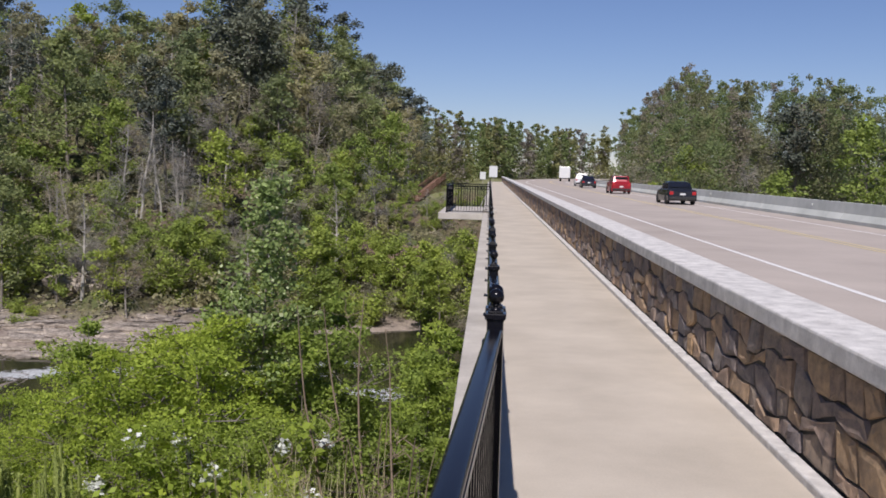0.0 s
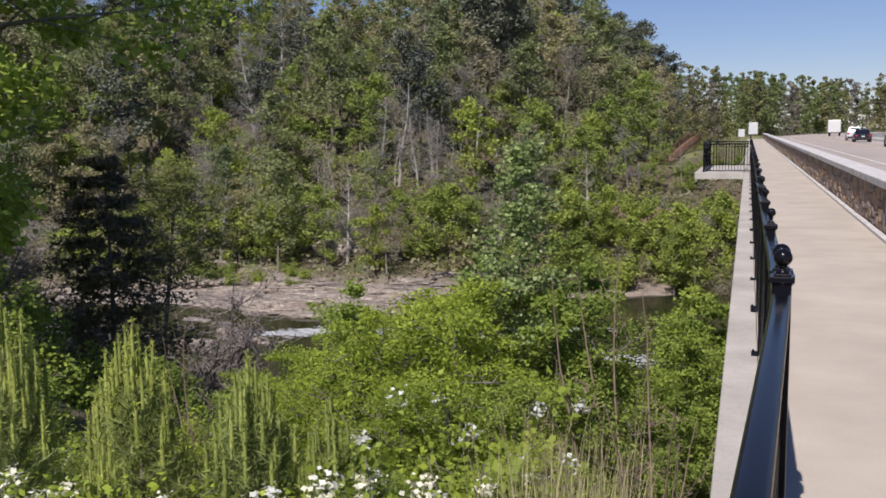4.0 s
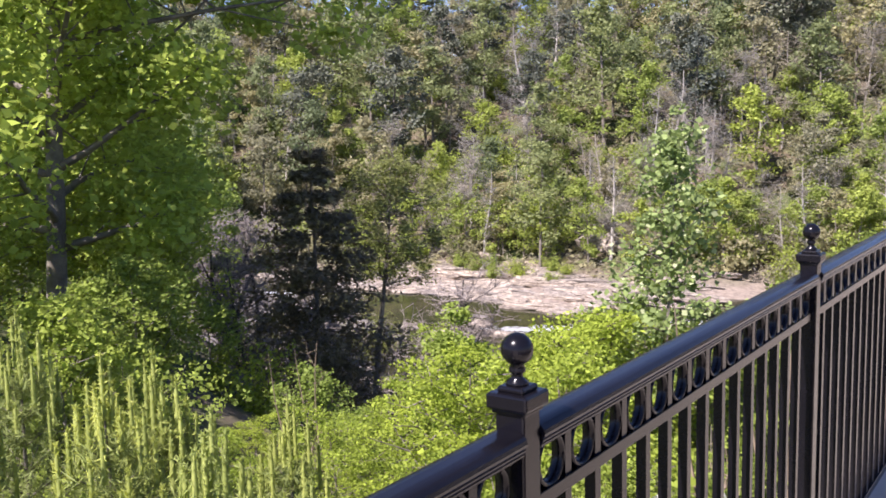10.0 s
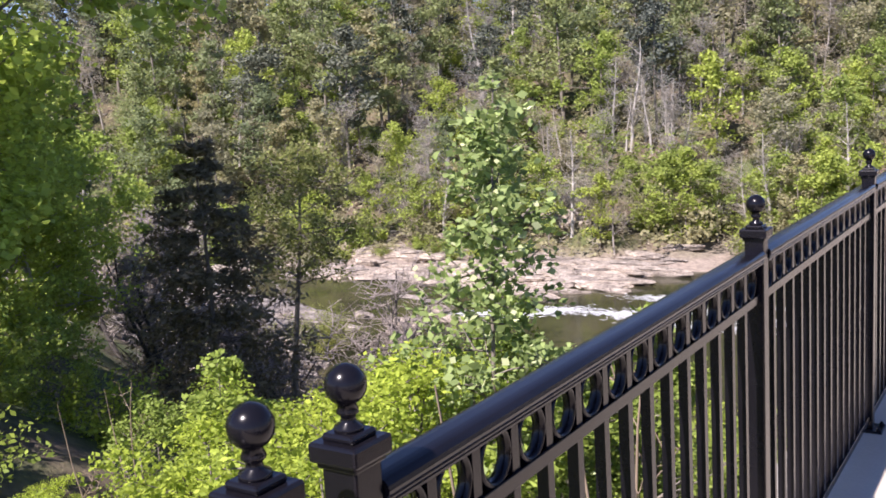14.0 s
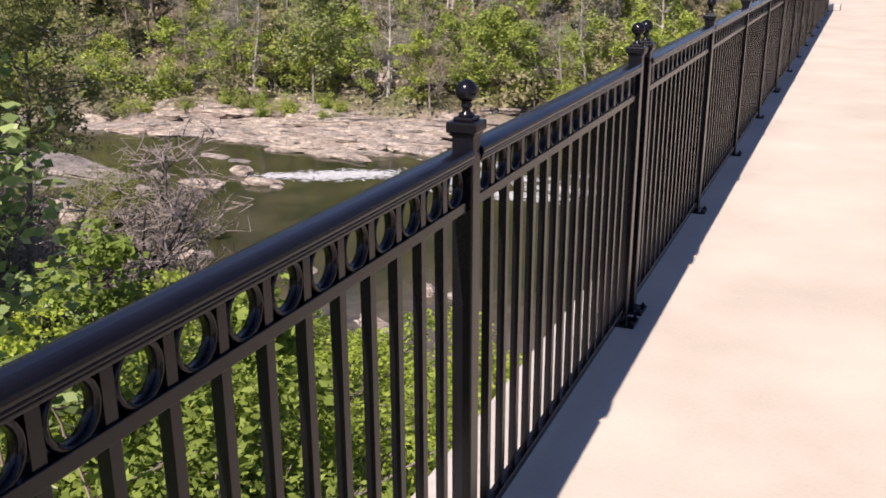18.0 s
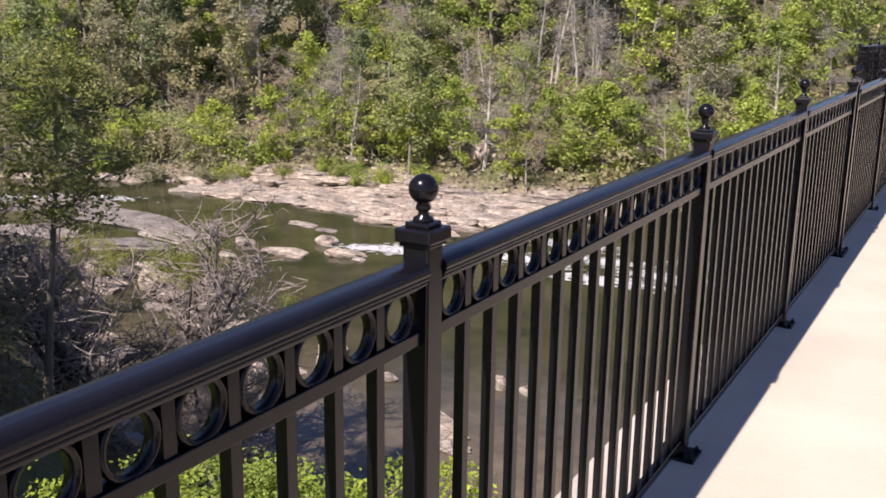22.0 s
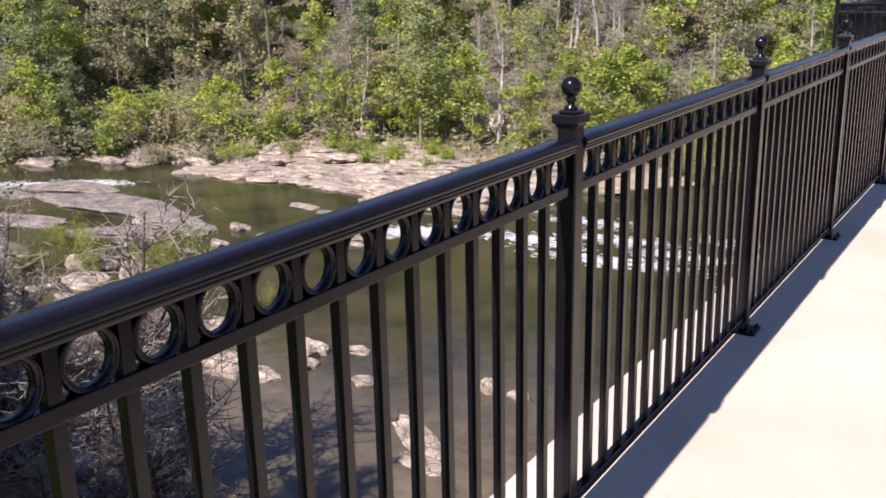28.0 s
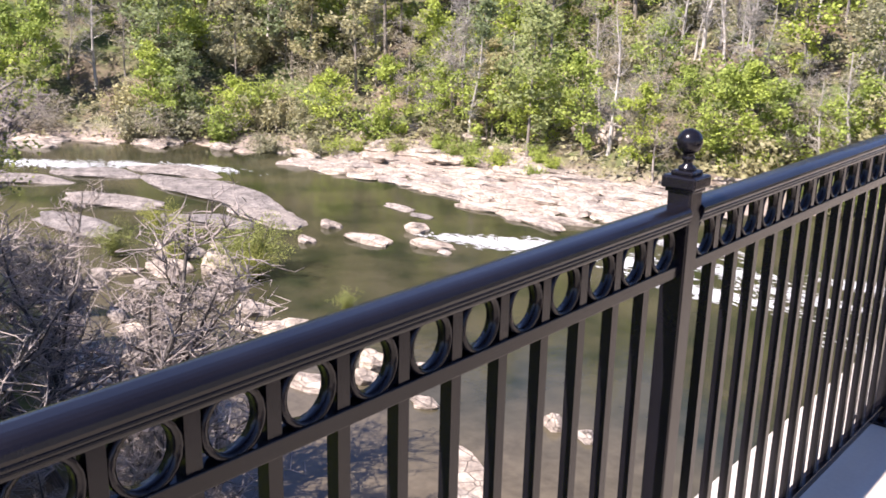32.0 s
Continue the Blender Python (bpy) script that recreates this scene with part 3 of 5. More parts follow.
def railing():
    post, panel = post_template(), panel_template(BAY)
    slim = post_template(LEAN, 0.0268, "slim black steel railing post with a small ball finial")
    p, d = BAY, TWIN
    runs = []
    y = 0.0
    for bays in (3, 4, 4, 4):
        runs.append([y + p * k for k in range(bays + 1)])
        y = runs[-1][-1] + d
    runs.append([y + p * k for k in range(5)])
    used = [False, False, False]

    def put(template, k, m):
        if used[k]:
            copy_thing(template, m)
        else:
            template.matrix_world, used[k] = m, True
    for run in runs:
        for yy in run:
            put(*((post, 0) if yy == 0.0 else (slim, 2)), pose(0, yy, 0))
        for yy in run[:-1]:
            put(panel, 1, pose(0, yy, 0))
    end = runs[-1][-1]
    # the approach: its bay swings a little outwards
    first = panel_template(2.8)
    m = pose(0, -d, 0, 0, 0, 180 - 3.2)
    for k in range(3):
        put(post, 0, m @ pose(0, 2.8 * k, 0))
    first.matrix_world = m
    copy_thing(first, m @ pose(0, 2.8, 0))
    # look-out platform: near side, river side, far side, then the railing goes on
    depth, stretch = 1.83, 7.0
    for k in range(2):
        put(slim, 2, pose(-depth, end + 0.12 + k * (stretch - 0.2), 0))
        put(panel, 1, pose(-depth, end + 0.12 + k * (stretch - 0.2), 0, 0, 0, -90))
    put(slim, 2, pose(0, end + 0.12 + stretch - 0.2, 0))
    bays = 4
    w = (stretch - 0.2) / bays
    side = panel_template(w)
    side.matrix_world = pose(-depth, end + 0.12, 0)
    for k in range(1, bays):
        copy_thing(side, pose(-depth, end + 0.12 + w * k, 0))
        put(slim, 2, pose(-depth, end + 0.12 + w * k, 0))
    slab = tagged(part("platform", boxed(-depth - 0.33, -0.275, end - 0.2, end + stretch + 0.25, -0.28, -0.006, 0.015), M["ledge"]), "concrete look-out platform beside the footway", "platform", kind="structure")
    y = end + stretch
    for k in range(9):
        put(slim, 2, pose(0, y + p * k, 0))
        if k < 8:
            put(panel, 1, pose(0, y + p * k, 0))
    return end


PLATFORM_Y = railing()


# ---- trees and shrubs ----
def tube(verts, faces, path, sides=6):
    """A tapered tube along rows of (point, radius)."""
    start = len(verts)
    for i, (p, r) in enumerate(path):
        q = path[min(i + 1, len(path) - 1)][0] - path[max(i - 1, 0)][0]
        q = q.normalized() if q.length > 1e-6 else Vector((0, 0, 1))
        u = q.cross(Vector((0.31, 0.95, 0.12))).normalized()
        w = q.cross(u)
        for k in range(sides):
            a = 2 * math.pi * k / sides
            verts.append(tuple(p + (u * math.cos(a) + w * math.sin(a)) * r))
    for i in range(len(path) - 1):
        for k in range(sides):
            n = (k + 1) % sides
            faces.append((start + i * sides + k, start + i * sides + n, start + (i + 1) * sides + n, start + (i + 1) * sides + k))


def limb(rnd, start, way, length, r, bend_=0.25, n=5, lift=0.0):
    path, p, d = [], Vector(start), Vector(way).normalized()
    for i in range(n + 1):
        path.append((p.copy(), max(r * (1 - 0.85 * i / n), 0.006)))
        d = (d + Vector((rnd.uniform(-1, 1), rnd.uniform(-1, 1), rnd.uniform(-0.6, 0.8) + lift)) * bend_).normalized()
        p = p + d * (length / n)
    return path


def leaves(name, spots, per, spread, size, rng, droop=0.0, flat=0.5, slim=0.55, deep=0.8, outward=1.0):
    """Single leaves, diamonds folded along the rib, round spots (x, y, z, radius)."""
    s = np.repeat(np.asarray(spots, float), per, axis=0)
    n = len(s)
    d = rng.normal(size=(n, 3))
    d /= np.linalg.norm(d, axis=1)[:, None]
    c = s[:, :3] + d * (s[:, 3:4] * spread * rng.random((n, 1)) ** 0.45) * np.array([1, 1, deep])
    a = rng.normal(size=(n, 3)) + d * 0.5
    a[:, 2] = a[:, 2] * flat - droop
    a /= np.linalg.norm(a, axis=1)[:, None]
    b = np.cross(a, rng.normal(size=(n, 3)) * (0.6 + 0.4 * (1 - outward)) + (d * 0.75 + np.array([0, 0, 0.45])) * outward)
    b /= np.linalg.norm(b, axis=1)[:, None] + 1e-9
    up = np.cross(b, a)
    up *= np.sign(up[:, 2:3] + d[:, 2:3] * 0.3 + 1e-6)
    k = size * rng.uniform(0.6, 1.35, (n, 1))
    v = np.empty((n, 4, 3))
    v[:, 0], v[:, 2] = c - a * k * 0.5, c + a * k * 0.5
    v[:, 1] = c + b * k * slim * 0.5 - up * k * 0.1
    v[:, 3] = c - b * k * slim * 0.5 - up * k * 0.1
    me = bpy.data.meshes.new(name)
    me.vertices.add(n * 4)
    me.vertices.foreach_set("co", v.ravel())
    me.loops.add(n * 4)
    me.loops.foreach_set("vertex_index", np.arange(n * 4))
    me.polygons.add(n)
    me.polygons.foreach_set("loop_start", np.arange(n) * 4)
    me.update(calc_edges=True)
    return me


def plant(name, wood_mesh, wood_mat, crowns, label, category, group=""):
    """A tree or shrub from its wood and its crowns (part name, mesh, material), standing at the origin."""
    ob = thing(name, 0, 0, 0, label=label, category=category, group=group)
    if wood_mesh:
        meshed("trunk", wood_mesh, wood_mat, ob)
    for part_name, me, material in crowns:
        tagged(meshed(part_name, me, material, ob), kind="stuff")
    return ob


def broadleaf(seed, height, width, crown_from, leaf_mat, count, size, label, wood="bark", name="tree", limbs=13, slim=0.6, extra=None, group="", radius=None, fork=3, sway=0.05, puff=1.0, deep=0.8, outward=1.0, spire=False):
    rnd, rng = random.Random(seed), np.random.default_rng(seed)
    v, f = [], []
    r0 = radius or height * 0.013
    stem = limb(rnd, (0, 0, -0.3), (rnd.uniform(-1.2, 1.2) * sway, rnd.uniform(-1.2, 1.2) * sway, 1), height * 0.95, r0, sway, 9, 0.6)
    tube(v, f, stem, 7)
    spots = []
    for i in range(limbs):
        h = crown_from + (0.97 - crown_from) * (i + rnd.random()) / limbs
        k = min(int(h * 9), 8)
        base = stem[k][0].lerp(stem[k + 1][0], h * 9 - k)
        a = i * 2.4 + rnd.uniform(-0.5, 0.5)
        shape = math.sin(math.pi * min(1, max(0.06, (h - crown_from) / (1 - crown_from) * 0.82 + 0.16))) ** 0.7
        if spire:
            shape = 1.0 - 0.88 * (h - crown_from) / (1 - crown_from)
        reach = width * 0.5 * shape * rnd.uniform(0.65, 1.15)
        arm = limb(rnd, base, (math.cos(a), math.sin(a), rnd.uniform(0.15, 0.7)), reach, stem[k][1] * 0.5, 0.2, 4)
        tube(v, f, arm, 4)
        for _ in range(fork):
            t = rnd.uniform(0.35, 1.0)
            p = arm[min(4, int(t * 4))][0]
            q = p + Vector((rnd.uniform(-1, 1), rnd.uniform(-1, 1), rnd.uniform(-0.3, 0.7))) * reach * 0.35
            tube(v, f, [(p, 0.012 + r0 * 0.08), (q, 0.006)], 3)
            spots.append((*q, width * 0.12 * puff * rnd.uniform(0.6, 1.4)))
        spots.append((*arm[-1][0], width * 0.13 * puff * rnd.uniform(0.7, 1.3)))
    spots.append((*stem[-1][0], width * (0.05 if spire else 0.11)))
    per = max(1, count // len(spots))
    crowns = [("crown", leaves("crown", spots, per, 1.0, size, rng, slim=slim, deep=deep, outward=outward), M[leaf_mat])]
    if extra:
        m2, share, s2 = extra
        crowns.append(("blossom", leaves("blossom", spots, max(1, int(per * share)), 1.05, s2, rng, slim=0.9), M[m2]))
    return plant(name, raw("trunk", v, f, True), M[wood], crowns, label, "tree", group)


def conifer(seed, height, width, leaf_mat, count, size, label, name="pine_tree", crown_from=0.12, wood="bark", group="", rough=0.25, taper=0.8, slim=0.3):
    rnd, rng = random.Random(seed), np.random.default_rng(seed)
    v, f = [], []
    stem = limb(rnd, (0, 0, -0.3), (0, 0, 1), height, height * 0.012, 0.02, 8, 0.5)
    tube(v, f, stem, 6)
    spots, tiers = [], 15
    for i in range(tiers):
        h = crown_from + (1 - crown_from) * i / tiers
        reach = width * 0.5 * (1 - h) ** taper * rnd.uniform(1 - rough, 1 + rough) + 0.12
        for k in range(6):
            a = k * 1.05 + i * 0.7 + rnd.uniform(-0.25, 0.25)
            p = Vector((0, 0, h * height))
            q = p + Vector((math.cos(a) * reach, math.sin(a) * reach, -0.12 * reach + rnd.uniform(-0.1, 0.25)))
            tube(v, f, [(p, 0.03), (q, 0.008)], 3)
            for t in (0.45, 0.75, 1.0):
                m = p.lerp(q, t)
                spots.append((*m, 0.12 * width * (1 - h * 0.82) * (0.7 + 0.5 * t)))
    per = max(1, count // len(spots))
    return plant(name, raw("trunk", v, f, True), M[wood], [("needles", leaves("needles", spots, per, 1.0, size, rng, 0.25, 0.6, slim), M[leaf_mat])], label, "pine tree", group)


def bare(seed, height, width, label, wood="twig", buds=0, bud_mat="grey", name="bare_tree", stems=1, size=0.22, fine=1.0, group="", category="tree", slim=0.5, arms=4, twigs=4, twig_mat=""):
    """A tree with hardly a leaf: limbs, branches and twigs."""
    rnd, rng = random.Random(seed), np.random.default_rng(seed)
    v, f, spots = [], [], []
    tv, tf = [], []
    for s in range(stems):
        a0 = rnd.uniform(0, 6.28)
        lean = 0.06 if stems == 1 else 0.45
        stem = limb(rnd, (math.cos(a0) * 0.1 * stems, math.sin(a0) * 0.1 * stems, -0.3), (math.cos(a0) * lean, math.sin(a0) * lean, 1), height * rnd.uniform(0.8, 1.0), height * 0.010 * fine, 0.10, 8, 0.4)
        tube(v, f, stem, 5)
        for i in range(max(arms, 16 // stems)):
            h = rnd.uniform(0.25, 0.98)
            k = min(int(h * 8), 7)
            a = rnd.uniform(0, 6.28)
            reach = width * 0.5 * rnd.uniform(0.4, 1.0) * (1.1 - h * 0.6)
            arm = limb(rnd, stem[k][0], (math.cos(a), math.sin(a), rnd.uniform(0.3, 1.0)), reach, stem[k][1] * 0.5, 0.25, 4, 0.1)
            tube(v, f, arm, 4)
            for _ in range(twigs):
                p = arm[rnd.randrange(1, 5)][0]
                q = limb(rnd, p, (rnd.uniform(-1, 1), rnd.uniform(-1, 1), rnd.uniform(-0.2, 1)), reach * 0.45, 0.010 * fine + 0.004, 0.3, 3)
                tube(tv, tf, q, 3)
                spots.append((*q[-1][0], width * 0.09))
                for _ in range(2):
                    w = q[rnd.randrange(1, 4)][0]
                    tube(tv, tf, [(w, 0.007 * fine + 0.002), (w + Vector((rnd.uniform(-1, 1), rnd.uniform(-1, 1), rnd.uniform(-0.5, 0.8))) * reach * 0.22, 0.004)], 3)
    crowns = []
    if buds:
        crowns.append(("bud_haze", leaves("bud_haze", spots, max(1, buds // len(spots)), 1.3, size, rng, slim=slim), M[bud_mat]))
    crowns.append(("twig_growth", raw("twig_growth", tv, tf, True), M[twig_mat or wood]))
    return plant(name, raw("trunk", v, f, True), M[wood], crowns, label, category, group)


def shrub(seed, height, width, leaf_mat, count, size, label, name="shrub", extra=None, group="", slim=0.6):
    rnd, rng = random.Random(seed), np.random.default_rng(seed)
    v, f, spots = [], [], []
    for i in range(12):
        a, t = i * 2.4, rnd.uniform(0.1, 0.75)
        arm = limb(rnd, (0, 0, -0.15), (math.cos(a) * t, math.sin(a) * t, 1), height * rnd.uniform(0.6, 1.0), 0.02 + height * 0.004, 0.22, 5)
        tube(v, f, arm, 4)
        for p, _ in arm[1:]:
            spots.append((p.x * width / height * 0.9, p.y * width / height * 0.9, p.z, width * 0.13 * rnd.uniform(0.7, 1.3)))
            spots.append((p.x * width / height * 1.3 + rnd.uniform(-0.2, 0.2), p.y * width / height * 1.3 + rnd.uniform(-0.2, 0.2), p.z * rnd.uniform(0.6, 1), width * 0.12))
    crowns = [("leaves", leaves("leaves", spots, max(1, count // len(spots)), 1.0, size, rng, slim=slim), M[leaf_mat])]
    if extra:
        m2, n2, s2 = extra
        high = sorted(spots, key=lambda q: -q[2])[:len(spots) // 3]
        picks = [high[i] for i in rng.choice(len(high), 10, replace=False)]
        crowns.append(("blossom", leaves("blossom", [(x, y, z + 0.1, r * 0.5) for x, y, z, r in picks], max(1, n2 // 10), 1.0, s2, rng, slim=0.9), M[m2]))
    return plant(name, raw("stems", v, f, True), M["bark"], crowns, label, "shrub", group)


def set_at(ob, x, y, scale=1.0, turn=0.0, z=None, sink=0.05, first=False):
    m = pose(x, y, (stand(x, y) if z is None else z) - sink, 0, 0, turn)
    if first:
        ob.matrix_world = m @ Matrix.Scale(scale, 4)
        return ob
    c = copy_thing(ob, m)
    c.scale = (scale, scale, scale)
    return c


HILL = "trees on the far bank"
kinds = dict(
    bright=[broadleaf(11, 10, 6.5, 0.12, "bright", 2625, 0.32, "young broadleaf tree in bright spring leaf", group=HILL), broadleaf(12, 7, 6.0, 0.06, "bright", 2450, 0.3, "low bushy tree in bright spring leaf", group=HILL)],
    mid=[broadleaf(21, 13, 7.0, 0.2, "mid", 2800, 0.34, "broadleaf tree with mid-green leaves", group=HILL), broadleaf(22, 11, 6.0, 0.15, "olive", 2625, 0.32, "broadleaf tree with olive-green leaves", group=HILL)],
    dark=[broadleaf(31, 13.5, 6.8, 0.42, "dark", 2975, 0.35, "dark green pine tree with a rounded crown", group=HILL, name="pine_tree", limbs=18), broadleaf(32, 14, 6.5, 0.35, "dark", 2800, 0.36, "tall loblolly pine with a ragged dark crown", group=HILL, name="pine_tree")],
    grey=[bare(41, 11, 6, "bare grey-brown tree with swelling buds", buds=1200, bud_mat="grey", group=HILL, size=0.6, slim=0.06, twigs=3), bare(42, 12, 5, "pale bare tree trunk with thin twigs", wood="bark_pale", buds=500, group=HILL, size=0.55, slim=0.06, twigs=3, fine=1.6)],
    low=[shrub(51, 3.2, 4.2, "olive", 1487, 0.26, "olive-green shrub on the bank", group="shrubs on the far bank"), shrub(52, 3.0, 4.5, "grey", 1500, 0.6, "brown leafless thicket on the bank", group="shrubs on the far bank", slim=0.06), shrub(53, 3.6, 4.6, "bright", 1575, 0.26, "bright green shrub on the bank", group="shrubs on the far bank")],
)
kinds["low"] += [kinds["low"][0], kinds["low"][2]]
started = set()


def grow(kind, x, y, scale, rnd):
    options = kinds[kind]
    ob = options[rnd.randrange(len(options))]
    set_at(ob, x, y, scale, rnd.uniform(0, 360), first=ob.name not in started)
    started.add(ob.name)


def skyline(x, y):
    """How high the woods beyond the bridge reach."""
    az, far = math.degrees(math.atan2(x, y + 4)), math.hypot(x, y + 4)
    return 1.8 + far * math.tan(radians(float(np.interp(az, [-12, -3, 0, 4, 6.5, 9, 11.5, 14, 20, 25, 35], [4.6, 3.8, 3.4, 2.8, 2.8, 4.6, 6.8, 6.1, 5.6, 4.7, 4.0]))))


def forest():
    rnd = random.Random(77)
    # the wooded slope across the river
    x = -196.0
    while x < 0:
        e = 3.4
        while e < 146:
            xx, ee = x + rnd.uniform(-3.8, 3.8), e + rnd.uniform(-3.4, 3.4)
            y = float(far_shore(xx)) + max(2.5, ee)
            if not (xx > -26 and y < 150) and not (xx > -15) and ee > float(shelf(xx)) - 1.0:
                if ee < 15:
                    kind = rnd.choices(["low", "bright", "grey"], [6, 2, 1])[0]
                    s = rnd.uniform(1.2, 2.0)
                elif ee < 41:
                    kind = rnd.choices(["bright", "mid", "grey", "low", "dark"], [4, 3, 3, 2, 0.6])[0]
                    s = rnd.uniform(1.2, 1.9)
                else:
                    kind = rnd.choices(["bright", "mid", "grey", "dark"], [2.1, 4.2, 3.2, 1.6])[0]
                    s = rnd.uniform(1.45, 2.2)
                grow(kind, xx, y, s, rnd)
            e += 6.2 + e * 0.055
        x += 8.4
    # beyond the barrier and beside the road past the bridge
    for i in range(60):
        az = rnd.uniform(8.5, 38)
        far = max(66, 41 / math.sin(radians(az))) + rnd.uniform(0, 24) if az > 16 else rnd.uniform(100, 180)
        x, y = far * math.sin(radians(az)), -4 + far * math.cos(radians(az))
        if x > 24 + float(bend(y)) - 6 and not (x < 40 and y < 96):
            h = skyline(x, y) - stand(x, y)
            grow(rnd.choices(["bright", "mid", "grey", "dark"], [1.6, 0.8, 4.4, 0.4])[0], x, y, min(1.35, max(0.5, h / 12 * rnd.uniform(0.6, 0.98))), rnd)
    for x, y, k in ((32.0, 101.0, 1.25), (35.0, 84.0, 1.2), (31.0, 143.0, 1.5), (39.0, 77.0, 1.15), (41.0, 90.0, 1.1)):
        grow("bright", x, y, k, rnd)
    for i in range(46):
        x = rnd.uniform(-54, -20)
        y = rnd.uniform(156, 345)
        if x < -20 - (y - 156) * 0.02:
            grow(rnd.choices(["bright", "mid", "grey", "dark"], [2, 4, 2, 2.5])[0], x, y, rnd.uniform(1.5, 2.1), rnd)


def far_woods():
    """Woods too far off to tell the trees apart: crowns of leaves, one object for each tone."""
    rng = np.random.default_rng(66)
    words = dict(wood_mid="mid-green", wood_olive="olive", wood_grey="grey-brown budding", mid="light green")
    keys = list(words)
    near, distant = {k: [] for k in keys}, {k: [] for k in keys}

    def stand_of(x, y, h, into, wide=1.0):
        r = rng.uniform(2.2, 3.6) * wide
        sp = into[keys[rng.choice(4, p=(0.40, 0.27, 0.22, 0.11))]]
        z0 = stand(x, y)
        for _ in range(16):
            t = rng.random() ** 0.85
            w = r * (1.05 - 0.75 * t)
            sp.append((x + rng.normal() * w * 0.45, y + rng.normal() * w * 0.45, z0 + h * (0.04 + 0.94 * t), w * 0.78))
    for _ in range(420):
        x = rng.uniform(-70, 75)
        y = rng.uniform(262, 330) + abs(x - 25) * 0.2
        if abs(x - 8.7 - float(bend(y))) > 10 or y > 300:
            stand_of(x, y, (skyline(x, y) - stand(x, y)) * rng.uniform(0.7, 1.02), distant)
    for _ in range(360):
        az = rng.uniform(8.0, 36)
        far = max(72, 43 / math.sin(radians(az))) + rng.uniform(0, 34) if az > 16 else rng.uniform(105, 235)
        x, y = far * math.sin(radians(az)), -4 + far * math.cos(radians(az))
        if x > 22 + float(bend(y)) and not (x < 42 and y < 98):
            stand_of(x, y, (skyline(x, y) - stand(x, y)) * rng.uniform(0.7, 1.02), near)
    for _ in range(330):
        x = rng.uniform(-222, -50)
        stand_of(x, float(far_shore(x)) + rng.uniform(92, 190), 17.5 * rng.uniform(0.7, 1.15), distant, 1.7)
    for lot, per, size in ((near, 56, 0.32), (distant, 24, 0.75)):
        for key, sp in lot.items():
            tagged(meshed("far_woods", leaves("far_woods", sp, per, 1.0, size, rng, slim=0.7, outward=0.5), M[key]), words[key] + " spring woods in the distance", "woods", kind="stuff")


far_woods()


forest()


def fill_bank():
    """More growth on the far bank: undergrowth, thickets and young trees, so that little ground shows."""
    rnd = random.Random(91)
    for i in range(170):
        x = rnd.uniform(-205, -16)
        e = float(shelf(x)) + rnd.random() ** 1.6 * 72
        y = float(far_shore(x)) + e
        if x > -26 and y < 146:
            continue
        kind = rnd.choices(["low", "bright", "mid", "grey"], [5, 2.2, 2, 2])[0]
        grow(kind, x, y, rnd.uniform(0.95, 1.6) if kind != "low" else rnd.uniform(1.4, 2.4), rnd)
    # bright young trees just above the rock shelf
    for x, s in ((-85, 1.2), (-79, 1.4), (-73, 1.3), (-69, 1.05), (-64.5, 1.4), (-57, 1.25), (-49.5, 1.05), (-43, 1.2), (-94, 1.4), (-104, 1.2), (-113, 1.4)):
        grow("bright", x, float(far_shore(x) + shelf(x)) + 2.5, s, rnd)
    # a stand of pale dead trees half way up
    for x, y, k in ((-50.0, 137.0, 1.25), (-47.6, 139.5, 1.1), (-52.4, 140.0, 1.3), (-49.2, 142.5, 1.2), (-54.6, 137.6, 1.05), (-45.4, 137.0, 1.0)):
        set_at(kinds["grey"][1], x, y, k, x * 37)
    # shrubs scattered over the upper shelf
    for i in range(22):
        x = rnd.uniform(-96, -58)
        grow("low", x, float(far_shore(x) + shelf(x)) - rnd.uniform(0.5, 6.0), rnd.uniform(0.6, 1.1), rnd)
    # the brushy bank below the far end of the bridge
    for i in range(190):
        x, y = rnd.uniform(-34, 0.5), rnd.uniform(120, 150)
        grow(rnd.choices(["low", "bright", "grey"], [6, 1.2, 0.4])[0], x, y, rnd.uniform(0.9, 1.6) if y < 132 or x < -16 else rnd.uniform(0.4, 0.65), rnd)
    rng = np.random.default_rng(8)
    n = 26000
    x = rng.uniform(-214, -1, n)
    y = far_shore(x) + shelf(x) + rng.random(n) ** 1.3 * 103
    z = land(x, y) + rng.random(n) * 1.5
    keep = ~((x > -20) & (y > 150))
    spots = np.stack([x, y, z, np.full(n, 1.2)], 1)[keep]
    half = len(spots) // 2
    for k, (sp, m, label) in enumerate(((spots[:half], "olive", "low green undergrowth covering the far bank"), (spots[half:], "grey", "brown brush and dead stalks covering the far bank"))):
        tagged(meshed("undergrowth", leaves("undergrowth", sp, 2, 1.0, 1.35 if m == "grey" else 0.75, rng, slim=0.08 if m == "grey" else 0.55), M[m]), label, "undergrowth", kind="stuff")


fill_bank()

# ---- near bank: trees and shrubs beside the bridge ----
def topped(ob, height, x, y, top, turn=0.0, first=False, most=2.2):
    """Stands a tree of the given height so that its crown ends at the height top."""
    k = min(most, max(0.45, (top - stand(x, y) + 0.1) / height))
    return set_at(ob, x, y, k, turn, z=min(stand(x, y), top - height * k), sink=0.1, first=first)


